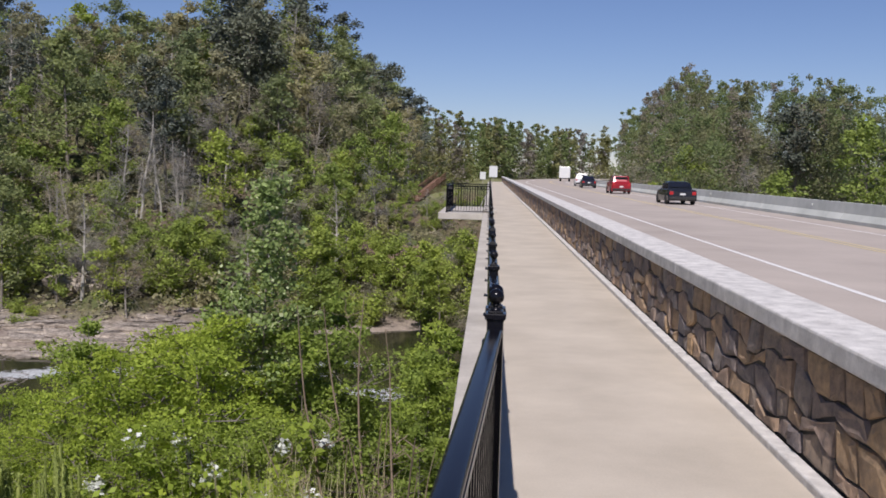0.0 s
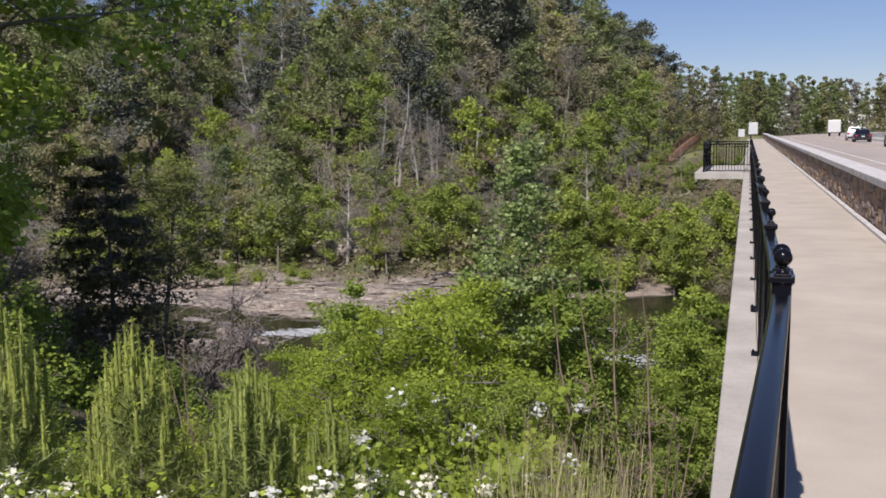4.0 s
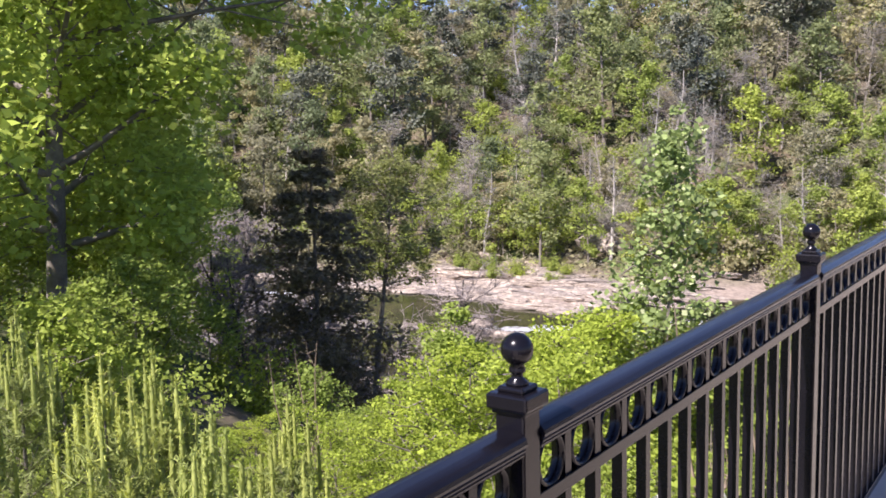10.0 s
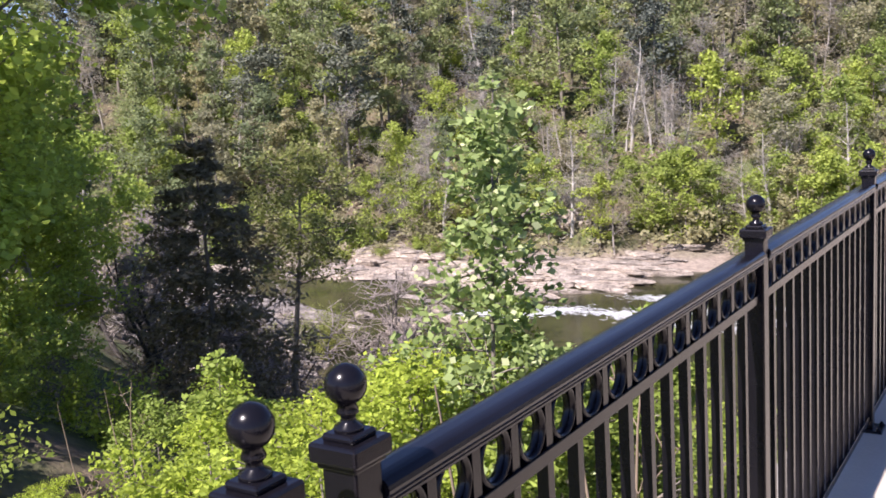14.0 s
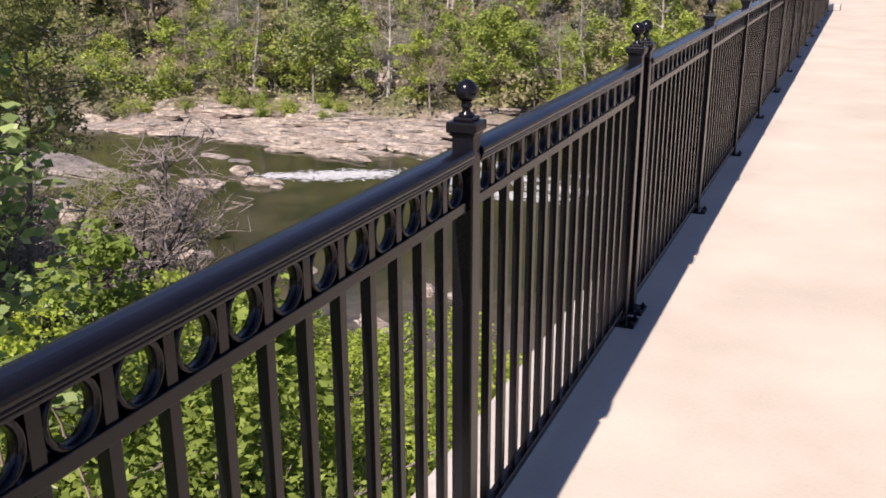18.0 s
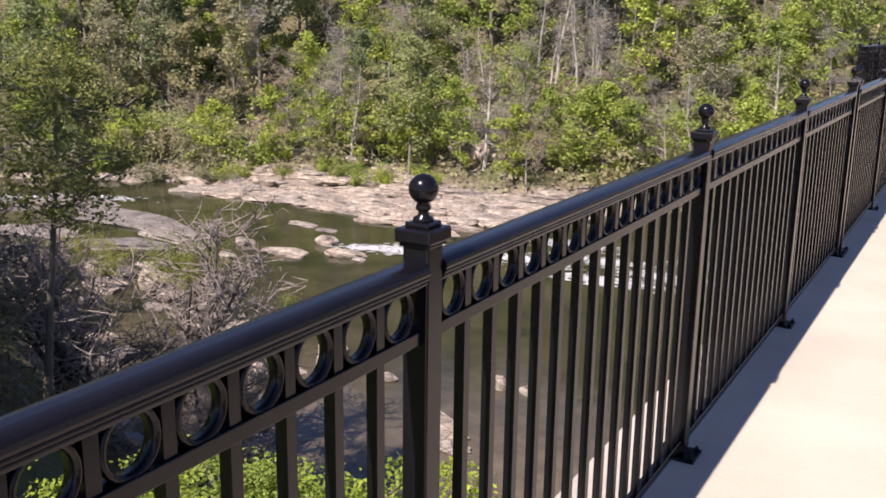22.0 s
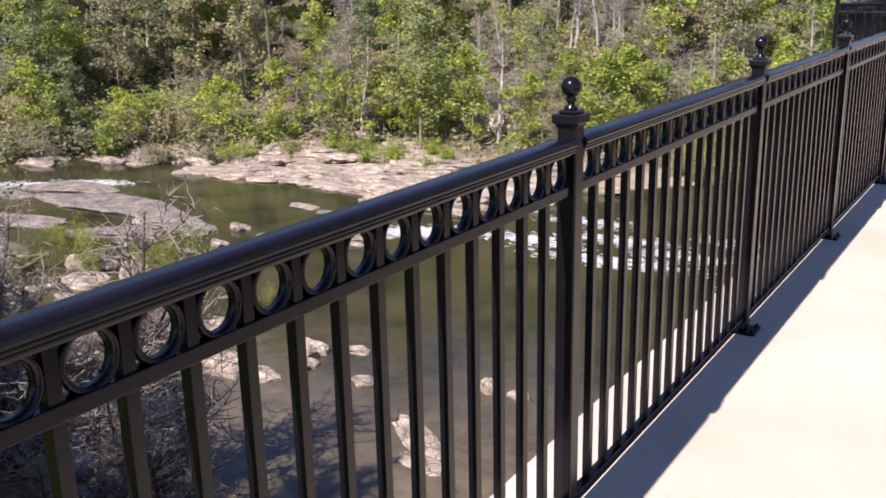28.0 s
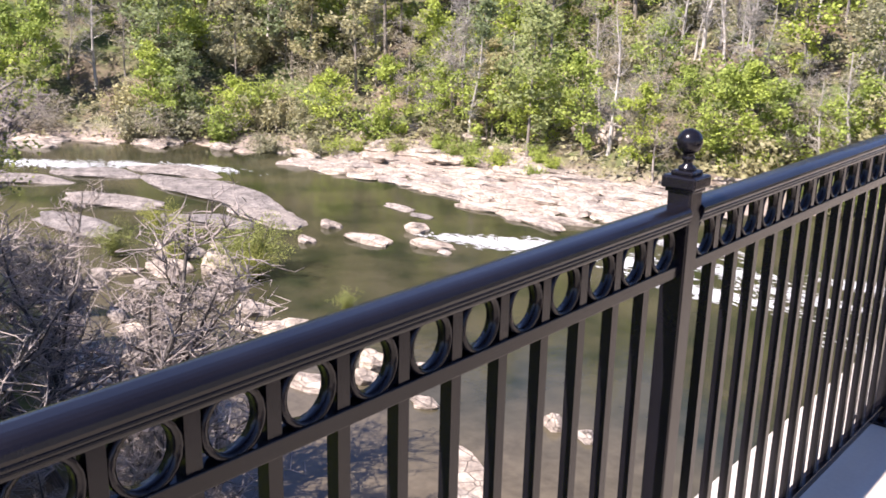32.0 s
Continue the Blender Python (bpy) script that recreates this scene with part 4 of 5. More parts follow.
big = broadleaf(101, 15, 14, 0.16, "leafy", 52000, 0.2, "large broadleaf tree in fresh green leaf with a grey trunk", wood="bark", limbs=34, radius=0.24, fork=6, slim=0.7, puff=0.68, deep=0.6, outward=0.8)
set_at(big, -23.4, 15.4, 1.32, 40, first=True)
big2 = broadleaf(102, 12, 10, 0.10, "leafy", 24000, 0.2, "broadleaf tree in fresh green leaf on the near bank", wood="bark_pale", limbs=26, fork=5, slim=0.75, puff=0.75, deep=0.7, outward=0.8)
# the tree at (-19.0, 4.4) is added out of view to shade the bank
for i, (x, y, k) in enumerate(((-33.5, 17.0, 1.35), (-19.0, 4.4, 0.85), (-35.5, 23.0, 1.25), (-29.5, 21.5, 0.85), (-36.0, 28.0, 1.0), (-42.0, 33.0, 0.95))):
    set_at(big2, x, y, k, i * 113, first=i == 0)
cedar = conifer(103, 11.2, 7.4, "cedar", 15000, 0.27, "dark brown-green cedar tree with a pointed crown", crown_from=0.06, name="cedar_tree", taper=0.9, slim=0.32, rough=0.45)
set_at(cedar, -24.3, 27.0, 1.07, 0, first=True)
thin = broadleaf(104, 8.2, 3.4, 0.58, "sage", 8000, 0.085, "slim olive-green tree with open crown", limbs=20, fork=5, puff=0.8)
set_at(thin, -26.6, 32.8, 1.8, 0, first=True)

tulip = broadleaf(105, 9.0, 2.5, 0.52, "tulip", 3600, 0.092, "young tulip tree with pale leaves and white tips", limbs=30, fork=4, slim=0.7, extra=("pale", 0.13, 0.085), radius=0.05, sway=0.012, puff=0.75, deep=0.8, outward=0.6, spire=True)
topped(tulip, 8.35, -4.25, 12.7, 2.05, 30, True)

BUSH = "young maples beside the bridge"
maples = [broadleaf(110 + k, h, w, 0.05, m, n, 0.068, label, name="maple_tree", limbs=28, fork=6, slim=0.55, group=BUSH, radius=0.06, puff=0.66, deep=0.4, outward=0.5) for k, (h, w, m, n, label) in enumerate(((6.4, 4.6, "maple", 19000, "young maple in bright green leaf"), (5.6, 4.2, "maple", 16500, "young maple in bright green leaf"), (5.4, 4.4, "deep", 16500, "young maple in deep green leaf")))]
tall = (6.2, 5.4, 5.2)
# the dome round the tulip tree, then the growth falling away along the bridge
seats = ((-5.4, 12.6, -0.55), (-6.3, 10.4, -0.95), (-3.6, 13.4, -0.7), (-7.2, 12.4, -1.3), (-4.4, 11.0, -0.9), (-3.6, 9.4, -1.75), (-5.2, 8.8, -1.7), (-3.0, 7.4, -2.1), (-4.6, 6.6, -2.3), (-8.2, 10.6, -2.2), (-6.0, 14.6, -1.2), (-4.2, 15.6, -2.0),
         (-7.6, 15.2, -1.7), (-9.4, 13.4, -2.6), (-2.9, 11.4, -2.1), (-2.6, 5.4, -2.3), (-3.4, 17.4, -3.2), (-5.6, 17.6, -2.8), (-8.0, 18.0, -2.6), (-10.0, 16.6, -3.4), (-4.0, 20.0, -3.8), (-6.4, 20.6, -3.6), (-9.0, 21.6, -4.2), (-3.0, 22.6, -5.6),
         (-5.2, 25.2, -5.6), (-7.6, 25.8, -5.8), (-9.6, 24.2, -5.2), (-11.6, 26.6, -7.4), (-6.2, 28.0, -7.2), (-3.4, 26.6, -6.8), (-10.8, 30.6, -10.0), (-8.0, 30.4, -9.6), (-4.6, 29.8, -9.2), (-1.9, 20.4, -3.8), (-1.7, 24.2, -4.6), (-1.8, 28.2, -5.6), (-13.4, 22.4, -6.4), (-11.2, 11.0, -3.2), (-10.6, 13.6, -3.4), (-13.0, 13.0, -3.8))
for i, (x, y, top) in enumerate(seats):
    k = i % 3
    topped(maples[k], tall[k], x, y, top, i * 67, i < 3, 1.75)

sprig = broadleaf(116, 6.8, 2.2, 0.25, "deep", 6200, 0.085, "slender young tree rising out of the maples", limbs=16, fork=4, slim=0.6, group="slender young trees", radius=0.035, sway=0.02, puff=0.9, deep=0.5, outward=0.6)
for i, (x, y, top) in enumerate(((-3.2, 14.6, -0.2), (-5.6, 15.2, -0.3), (-6.8, 11.6, -0.5), (-3.3, 12.4, -0.6), (-1.3, 14.6, -1.7), (-1.35, 17.2, -1.9), (-1.3, 19.4, -2.0), (-1.2, 12.4, -2.4), (-1.3, 22.0, -2.0), (-1.4, 24.6, -2.2), (-1.5, 27.6, -2.6))):
    topped(sprig, 6.6, x, y, top, i * 97, i == 0)
under = broadleaf(118, 5.0, 4.6, 0.05, "deep", 4200, 0.17, "small dark-leaved tree under the larger ones", limbs=18, fork=4, group="understorey trees")
for i, (x, y, sc) in enumerate(((-20.5, 18.5, 0.6), (-25.5, 12.0, 0.8), (-14.0, 21.5, 0.6), (-24.0, 9.0, 0.7), (-17.0, 12.0, 0.6), (-12.5, 25.0, 0.7), (-15.0, 17.0, 0.55), (-14.5, 10.0, 0.7), (-18.5, 14.5, 0.65), (-19.5, 9.5, 0.75), (-22.0, 12.5, 0.7), (-16.5, 8.0, 0.6), (-29.0, 15.0, 0.9), (-26.5, 17.0, 0.7))):
    set_at(under, x, y, sc, i * 61, first=i == 0)
thicket = [shrub(121, 2.0, 2.8, "deep", 2200, 0.13, "dark green shrub on the near bank", group="shrubs on the near bank"), shrub(122, 2.2, 2.8, "maple", 2600, 0.12, "light green shrub on the near bank", group="shrubs on the near bank"),
           shrub(123, 1.7, 2.2, "maple", 1700, 0.10, "green shrub with clusters of white flowers", extra=("blossom", 420, 0.06), group="flowering shrubs", name="flowering_shrub")]
rnd = random.Random(17)
first = {0, 1, 2}
for i in range(44):
    k = rnd.choices([0, 1, 2], [4, 4, 2])[0]
    x, y = rnd.uniform(-26, -1.6), rnd.uniform(0, 30)
    if x > -3 and y < 3 or x < -14 and y > 21 or y > float(near_shore(x)) - 1.5:
        continue
    set_at(thicket[k], x, y, rnd.uniform(0.7, 1.25), rnd.uniform(0, 360), first=k in first)
    first.discard(k)
for x, y, s in ((-6.2, 5.2, 1.1), (-7.6, 3.0, 1.0), (-5.2, 6.6, 1.0), (-4.4, 8.0, 1.1), (-7.0, 3.6, 1.0), (-5.8, 3.2, 0.8), (-4.2, 4.6, 1.0), (-3.4, 5.6, 0.9), (-8.4, 3.0, 0.8), (-3.6, 9.4, 0.9), (-5.6, 7.2, 1.0)):
    set_at(thicket[2], x, y, s, x * 50)
for x, y, s in ((-12.5, 9.5, 0.9), (-14.0, 10.8, 0.9), (-13.2, 12.0, 0.9), (-15.5, 11.8, 1.0), (-11.6, 8.2, 0.8), (-16.5, 13.2, 1.0), (-15.6, 9.6, 0.9), (-17.6, 11.4, 1.0)):
    set_at(thicket[0], x, y, s, x * 50)


def sapling_pine(seed, height):
    """A young pine: whorls of soft needles with upright pale candles."""
    rnd, rng = random.Random(seed), np.random.default_rng(seed)
    ob = thing("pine_sapling", 0, 0, 0, label="young pine with upright pale green new shoots", category="pine tree", group="young pines by the bridge")
    v, f, spots, tips = [], [], [], []
    tube(v, f, [(Vector((0, 0, -0.2)), 0.05), (Vector((0.03, 0.02, height * 0.6)), 0.03), (Vector((0, 0, height)), 0.012)], 6)
    for k in range(5):
        a = k * 1.26
        tips.append((0.1 * math.cos(a) * (k > 0), 0.1 * math.sin(a) * (k > 0), height - 0.06 * k, 0.85 - 0.08 * k))
    for i in range(7):
        h = height * (0.12 + 0.12 * i)
        for k in range(6):
            a = k * 1.05 + i * 0.5 + rnd.uniform(-0.2, 0.2)
            reach = (height - h) * 0.30 + 0.15
            p, q = Vector((0, 0, h)), Vector((math.cos(a) * reach, math.sin(a) * reach, h + reach * 0.75))
            tube(v, f, [(p, 0.018), (q, 0.007)], 4)
            for t in (0.25, 0.45, 0.65, 0.85, 1.0):
                spots.append((*p.lerp(q, t), 0.17))
            if i > 2:
                tips.append((*q, rnd.uniform(0.45, 0.85)))
    cv, cf = [], []
    for x, y, z, l in tips:
        tube(cv, cf, [(Vector((x, y, z - 0.05)), 0.036), (Vector((x, y, z + l * 0.7)), 0.028), (Vector((x + rnd.uniform(-0.03, 0.03), y, z + l)), 0.003)], 5)
    meshed("stem", raw("stem", v, f, True), M["bark"], ob)
    tagged(meshed("needles", leaves("needles", spots, 20, 1.0, 0.30, rng, -0.6, 0.9, 0.05), M["needle"], ob), kind="stuff")
    tagged(meshed("candle_growth", raw("candle_growth", cv, cf, True), M["shoots"], ob, "pale green candle shoots"), kind="stuff")
    spikes = [(x, y, z + l * t, 0.07 * (1.15 - t)) for x, y, z, l in tips for t in (0.05, 0.2, 0.35, 0.5, 0.65, 0.8, 0.92)]
    tagged(meshed("new_needles", leaves("new_needles", spikes, 13, 1.0, 0.13, rng, -1.4, 1.0, 0.14), M["shoots"], ob), kind="stuff")
    return ob


pines = [sapling_pine(131, 3.6), sapling_pine(132, 2.9)]
for i, (x, y, top) in enumerate(((-7.8, 6.3, -0.5), (-6.1, 6.3, -0.85), (-5.1, 6.6, -1.35), (-9.2, 8.0, -1.05), (-10.6, 7.0, -0.4), (-9.0, 5.4, -0.65), (-7.4, 8.6, -1.5), (-11.8, 5.0, -0.4), (-7.0, 4.6, -1.4))):
    z = stand(x, y)
    set_at(pines[i % 2], x, y, (top - 0.25 - z) / (4.2 if i % 2 == 0 else 3.5), i * 53, first=i < 2)
for i, (x, y, top) in enumerate(((-5.5, 4.4, -1.7), (-6.1, 4.1, -1.6), (-3.7, 5.9, -1.5), (-3.9, 6.4, -1.7), (-2.7, 5.1, -1.7), (-3.9, 9.1, -1.4), (-6.6, 3.4, -1.2), (-3.3, 7.6, -1.9))):
    z = stand(x, y)
    k = min(1.5, max(0.7, (top - z) / 1.75))
    set_at(thicket[2], x, y, k, x * 70, z=max(z, top - 1.75 * k))


def reeds():
    rng = np.random.default_rng(4)
    v, f = [], []
    for i in range(1250):
        if i < 760:
            x, y = rng.uniform(-2.4, -1.1), rng.uniform(4.2, 8.0)
        else:
            x, y = rng.uniform(-12, -1.2), rng.uniform(-3, 12)
        z = stand(x, y)
        h = rng.uniform(1.6, 3.0) if x > -3.5 and y > 2.5 else rng.uniform(0.5, 1.1)
        a, w = rng.uniform(0, 6.28), rng.uniform(0.006, 0.014)
        d = Vector((math.cos(a), math.sin(a), 0)) * h * rng.uniform(0.05, 0.3)
        side = Vector((-math.sin(a), math.cos(a), 0)) * w
        p = Vector((x, y, z - 0.1))
        o = len(v)
        for t in (0, 0.5, 0.85, 1.0):
            c = p + Vector((0, 0, h * t)) + d * t * t
            v += [tuple(c - side * (1.05 - t)), tuple(c + side * (1.05 - t))]
        f += [(o + 2 * k, o + 2 * k + 1, o + 2 * k + 3, o + 2 * k + 2) for k in range(3)]
    tagged(meshed("tall_grass", raw("tall_grass", v, f), M["straw"]), "tall straw-coloured grass below the bridge ledge", "grass", kind="stuff")


reeds()
wisp = bare(141, 5.5, 2.2, "leafless brown sapling with thin upright stems", stems=6, fine=0.75, wood="straw_stem", name="bare_sapling", group="bare saplings by the bridge")
for i, (x, y, s) in enumerate(((-0.95, 8.8, 1.0), (-1.1, 10.4, 1.15), (-1.7, 13.0, 0.9), (-2.9, 16.0, 1.0), (-1.9, 19.0, 0.9), (-5.0, 23.0, 0.9), (-11.5, 14.0, 0.8), (-1.2, 7.2, 0.7), (-9.0, 26, 1.0), (-13, 27, 1.0))):
    set_at(wisp, x, y, s, i * 77, first=i == 0)
twiggy = bare(142, 7.8, 7.5, "bare spreading tree with dark lichen-grey branches by the water", wood="branch", fine=1.8, stems=4, arms=14, twigs=13, twig_mat="lichen", group="bare trees by the water")
for i, (x, y, s) in enumerate(((-30.0, 40.0, 1.8), (-27.6, 43.6, 1.6), (-33.5, 43.0, 1.7), (-25.5, 37.5, 0.8), (-40.0, 43.5, 1.3), (-48.0, 46.5, 1.3), (-38.0, 36.5, 1.4), (-46.0, 40.0, 1.5), (-56.0, 46.0, 1.4))):
    set_at(twiggy, x, y, s, i * 71, first=i == 0)

# ---- river: rocks, gravel, foam ----
def rock_mesh(seed, flat):
    rng = np.random.default_rng(seed)
    bm = bmesh.new()
    bmesh.ops.create_icosphere(bm, subdivisions=3, radius=1)
    off = Vector(rng.uniform(-50, 50, 3))
    cuts = [(Vector(d).normalized(), r) for d, r in zip(rng.normal(size=(11, 3)), rng.uniform(0.55, 0.85, 11))]
    for v in bm.verts:
        for d, r in cuts:
            k = v.co.dot(d) - r
            if k > 0:
                v.co -= d * k
        n = noise.noise(v.co * 1.1 + off) * 0.22 + noise.noise(v.co * 2.7 + off) * 0.14 + noise.noise(v.co * 6 + off) * 0.05
        v.co *= 1 + n
        step = 0.22
        z = v.co.z
        v.co.z = (round(z / step) * step * 0.6 + z * 0.4) if flat else z
        if flat and v.co.z > 0.45:
            v.co.z = 0.45 + (v.co.z - 0.45) * 0.25
    me = bpy.data.meshes.new("rock")
    bm.to_mesh(me)
    bm.free()
    return me


def rocks():
    boulders = [rock_mesh(s, False) for s in (1, 2, 3)]
    slabs = [rock_mesh(s, True) for s in (4, 5, 6, 7)]
    for me in boulders:
        me.materials.append(M["rock"])
    for me in slabs:
        me.materials.append(M["rock"])
    grey = [me.copy() for me in slabs]
    for me in grey:
        me.materials.clear()
        me.materials.append(M["rock_grey"])
    brown = [me.copy() for me in boulders]
    for me in brown:
        me.materials.clear()
        me.materials.append(M["rock_brown"])
    rnd = random.Random(31)

    def lay(meshes, x, y, sx, sy, sz, turn=None, z=WATER, label="pale weathered river rock", group="river rocks"):
        ob = new("rock", meshes[rnd.randrange(len(meshes))])
        ob.matrix_world = pose(x, y, z, 0, 0, rnd.uniform(0, 360) if turn is None else turn) @ Matrix.Diagonal((sx, sy, sz, 1))
        tagged(ob, label, "rock", group)
    for x, y, sx, sy, sz, t in ((-80, 81.5, 13.0, 3.4, 0.7, -4), (-68.5, 78.8, 6.0, 2.6, 0.6, -10), (-92, 85, 7.0, 2.6, 0.7, 12), (-71, 73.5, 5.5, 2.2, 0.7, 20), (-84, 71.5, 7.0, 2.4, 0.8, 25), (-97, 78.0, 6.0, 2.4, 0.7, 25), (-78, 64.5, 6.5, 2.4, 0.8, 10), (-100, 70, 7.5, 2.2, 0.7, 30), (-62, 90.5, 2.4, 0.9, 0.35, 0), (-58.0, 89.5, 1.6, 0.7, 0.3, 10)):
        lay(grey, x, y, sx, sy, sz, t, label="broad flat grey rock slab in the river", group="rock slabs")
    mid_river = ((-61.0, 80.6, 1.5, 0.9, 0.8, 0), (-54.8, 79.6, 3.0, 1.1, 0.75, 8), (-50.0, 82.2, 2.7, 1.1, 0.8, 14), (-54.3, 85.0, 1.4, 1.0, 1.1, 0), (-58.6, 75.6, 1.2, 0.7, 0.7, 0), (-48.0, 81.4, 0.9, 0.5, 0.4, 0))
    near_bank = ((-47.6, 61.4, 1.7, 1.2, 0.9, 0), (-44.0, 60.0, 1.6, 1.0, 0.6, 30), (-43.2, 61.4, 1.5, 0.9, 0.6, 0), (-45.9, 59.2, 1.3, 0.8, 0.6, 0), (-41.6, 62.0, 0.9, 0.7, 0.5, 0), (-56.6, 65.4, 2.2, 1.7, 1.8, 0), (-59.5, 62.6, 2.4, 1.5, 1.1, 0), (-53.2, 63.6, 1.8, 1.2, 0.9, 0), (-63.5, 66.0, 3.2, 1.9, 1.1, 0), (-52.0, 61.0, 1.6, 0.9, 0.6, 15), (-61.0, 69.5, 2.6, 1.2, 0.7, 0))
    below_rail = ((-36.2, 56.0, 2.6, 1.2, 0.6, 20), (-35.0, 60.4, 1.3, 1.1, 1.2, 0), (-34.0, 58.6, 1.0, 0.9, 0.8, 0), (-29.6, 58.7, 1.0, 0.8, 0.5, 0), (-23.0, 61.2, 0.8, 0.65, 0.9, 0), (-21.0, 61.2, 0.75, 0.6, 0.6, 0), (-23.3, 54.6, 3.0, 1.0, 0.4, -30), (-21.6, 52.4, 1.6, 0.8, 0.35, 0), (-37.5, 47.5, 2.0, 1.3, 0.7, 0), (-39.5, 50.0, 1.7, 1.1, 0.6, 0), (-33.0, 62.0, 1.1, 0.7, 0.45, 0), (-41.0, 46.5, 2.2, 1.4, 0.8, 0), (-39.0, 56.6, 2.0, 1.1, 0.6, 0), (-41.5, 54.4, 1.6, 1.0, 0.6, 0))
    for group in (mid_river, near_bank, below_rail):
        for x, y, sx, sy, sz, t in group:
            lay(boulders if sz > 0.5 else slabs, x, y, sx, sy, sz, t)
    # the layered shelf along the far bank
    for i in range(138):
        x = rnd.uniform(-86, -40)
        e = rnd.uniform(-1.0, 17.5)
        y = float(far_shore(x)) + e
        lay(slabs, x, y, rnd.uniform(1.6, 6.0), rnd.uniform(0.8, 2.2), rnd.uniform(0.4, 1.05), rnd.uniform(-25, 25), max(WATER, stand(x, y)), "layered tan and pink rock slab on the far shore", "shore rocks")
    for i in range(44):
        x = rnd.uniform(-170, -84)
        y = float(far_shore(x)) + rnd.uniform(-2.5, 6)
        lay(slabs + boulders, x, y, rnd.uniform(1.4, 4.4), rnd.uniform(0.8, 1.9), rnd.uniform(0.6, 1.5), rnd.uniform(0, 50), max(WATER, stand(x, y)), "pale boulder on the far shore", "shore rocks")
    for i in range(38):
        x = rnd.uniform(-100, -30)
        y = float(near_shore(x)) + rnd.uniform(-2.5, 5)
        lay(boulders + slabs, x, y, rnd.uniform(0.6, 2.4), rnd.uniform(0.5, 1.6), rnd.uniform(0.4, 1.1), None, max(WATER, stand(x, y)), "rounded rock on the near shore", "shore rocks")
    for i in range(30):
        x = rnd.uniform(-27, 1)
        y = 133.5 - x * 0.1 + rnd.uniform(-4, 3)
        lay(brown, x, y, rnd.uniform(1.6, 3.6), rnd.uniform(1.0, 2.4), rnd.uniform(1.0, 2.2), None, stand(x, y), "brown rock outcrop below the far end of the bridge", "shore rocks")
    for x, y, k in ((-88.0, 113.0, 1.9), (-85.0, 111.2, 1.6), (-82.2, 111.6, 2.1), (-90.4, 115.2, 1.5), (-79.0, 111.0, 1.4), (-86.2, 115.0, 2.2)):
        lay(boulders, x, y, k * 1.3, k, k * 0.75, None, stand(x, y), "pale boulder at the edge of the woods", "shore rocks")
    lay(boulders, -55.6, 119.5, 5.0, 2.0, 2.3, 10, stand(-55.6, 119.5), "big reddish overhanging rock at the wood's edge", "shore rocks")


rocks()


def foam():
    rng = np.random.default_rng(12)
    spots = ((-46, 87.2, 4.4, 1.1, 20, 420), (-43.2, 89.4, 4.0, 1.0, 20, 340), (-50.0, 85.6, 2.4, 0.5, 25, 140), (-27, 87.2, 6.0, 0.9, 4, 420), (-35, 89.8, 4.6, 0.9, 0, 300), (-29, 93.5, 5.0, 0.8, 6, 300), (-34, 98.0, 4.4, 0.9, 8, 220), (-22, 91, 5.0, 0.9, 0, 260), (-107, 76.5, 9.0, 1.4, 32, 620), (-92, 88.5, 4.6, 1.0, 20, 300), (-118, 70, 8.0, 1.4, 30, 450), (-99, 84, 4.5, 0.9, 28, 260), (-12, 84, 4.0, 1.4, 0, 380), (-18.5, 97, 5.0, 0.9, 0, 240))
    v, f = [], []
    for x, y, a, b, t, n in spots:
        c, s = math.cos(radians(t)), math.sin(radians(t))
        for _ in range(int(n * 1.3)):
            u0 = rng.normal()
            u, w = rng.normal() * a * 0.5, rng.normal() * b * 0.8 + 0.35 * math.sin(u0 * 2.3 + x)
            px, py = x + u * c - w * s, y + u * s + w * c
            l, k = rng.uniform(0.1, 0.6), rng.uniform(0.035, 0.12)
            ang = radians(t) + rng.normal() * 0.35
            dx, dy = math.cos(ang) * l, math.sin(ang) * l
            o, z = len(v), WATER + 0.012 + rng.random() * 0.03
            v += [(px - dx, py - dy, z), (px - dy / l * k, py + dx / l * k, z + 0.03), (px + dx, py + dy, z), (px + dy / l * k, py - dx / l * k, z + 0.02)]
            f.append((o, o + 3, o + 2, o + 1))
    tagged(meshed("white_water", raw("white_water", v, f), M["foam"]), "white foaming rapids on the river", "rapids", kind="stuff")


foam()
willow = shrub(124, 4.4, 4.6, "sage", 6500, 0.13, "pale green willow bush on the river rocks", group="bushes on the river rocks")
for i, (x, y, s) in enumerate(((-54.6, 66.4, 1.25), (-53.4, 65.4, 0.8), (-61.5, 64.4, 0.85), (-58.0, 67.4, 0.75), (-68.5, 68.0, 0.8), (-66.0, 62.0, 0.75), (-43.2, 65.8, 0.42))):
    set_at(willow, x, y, s, i * 40, z=WATER + 0.1, first=i == 0)



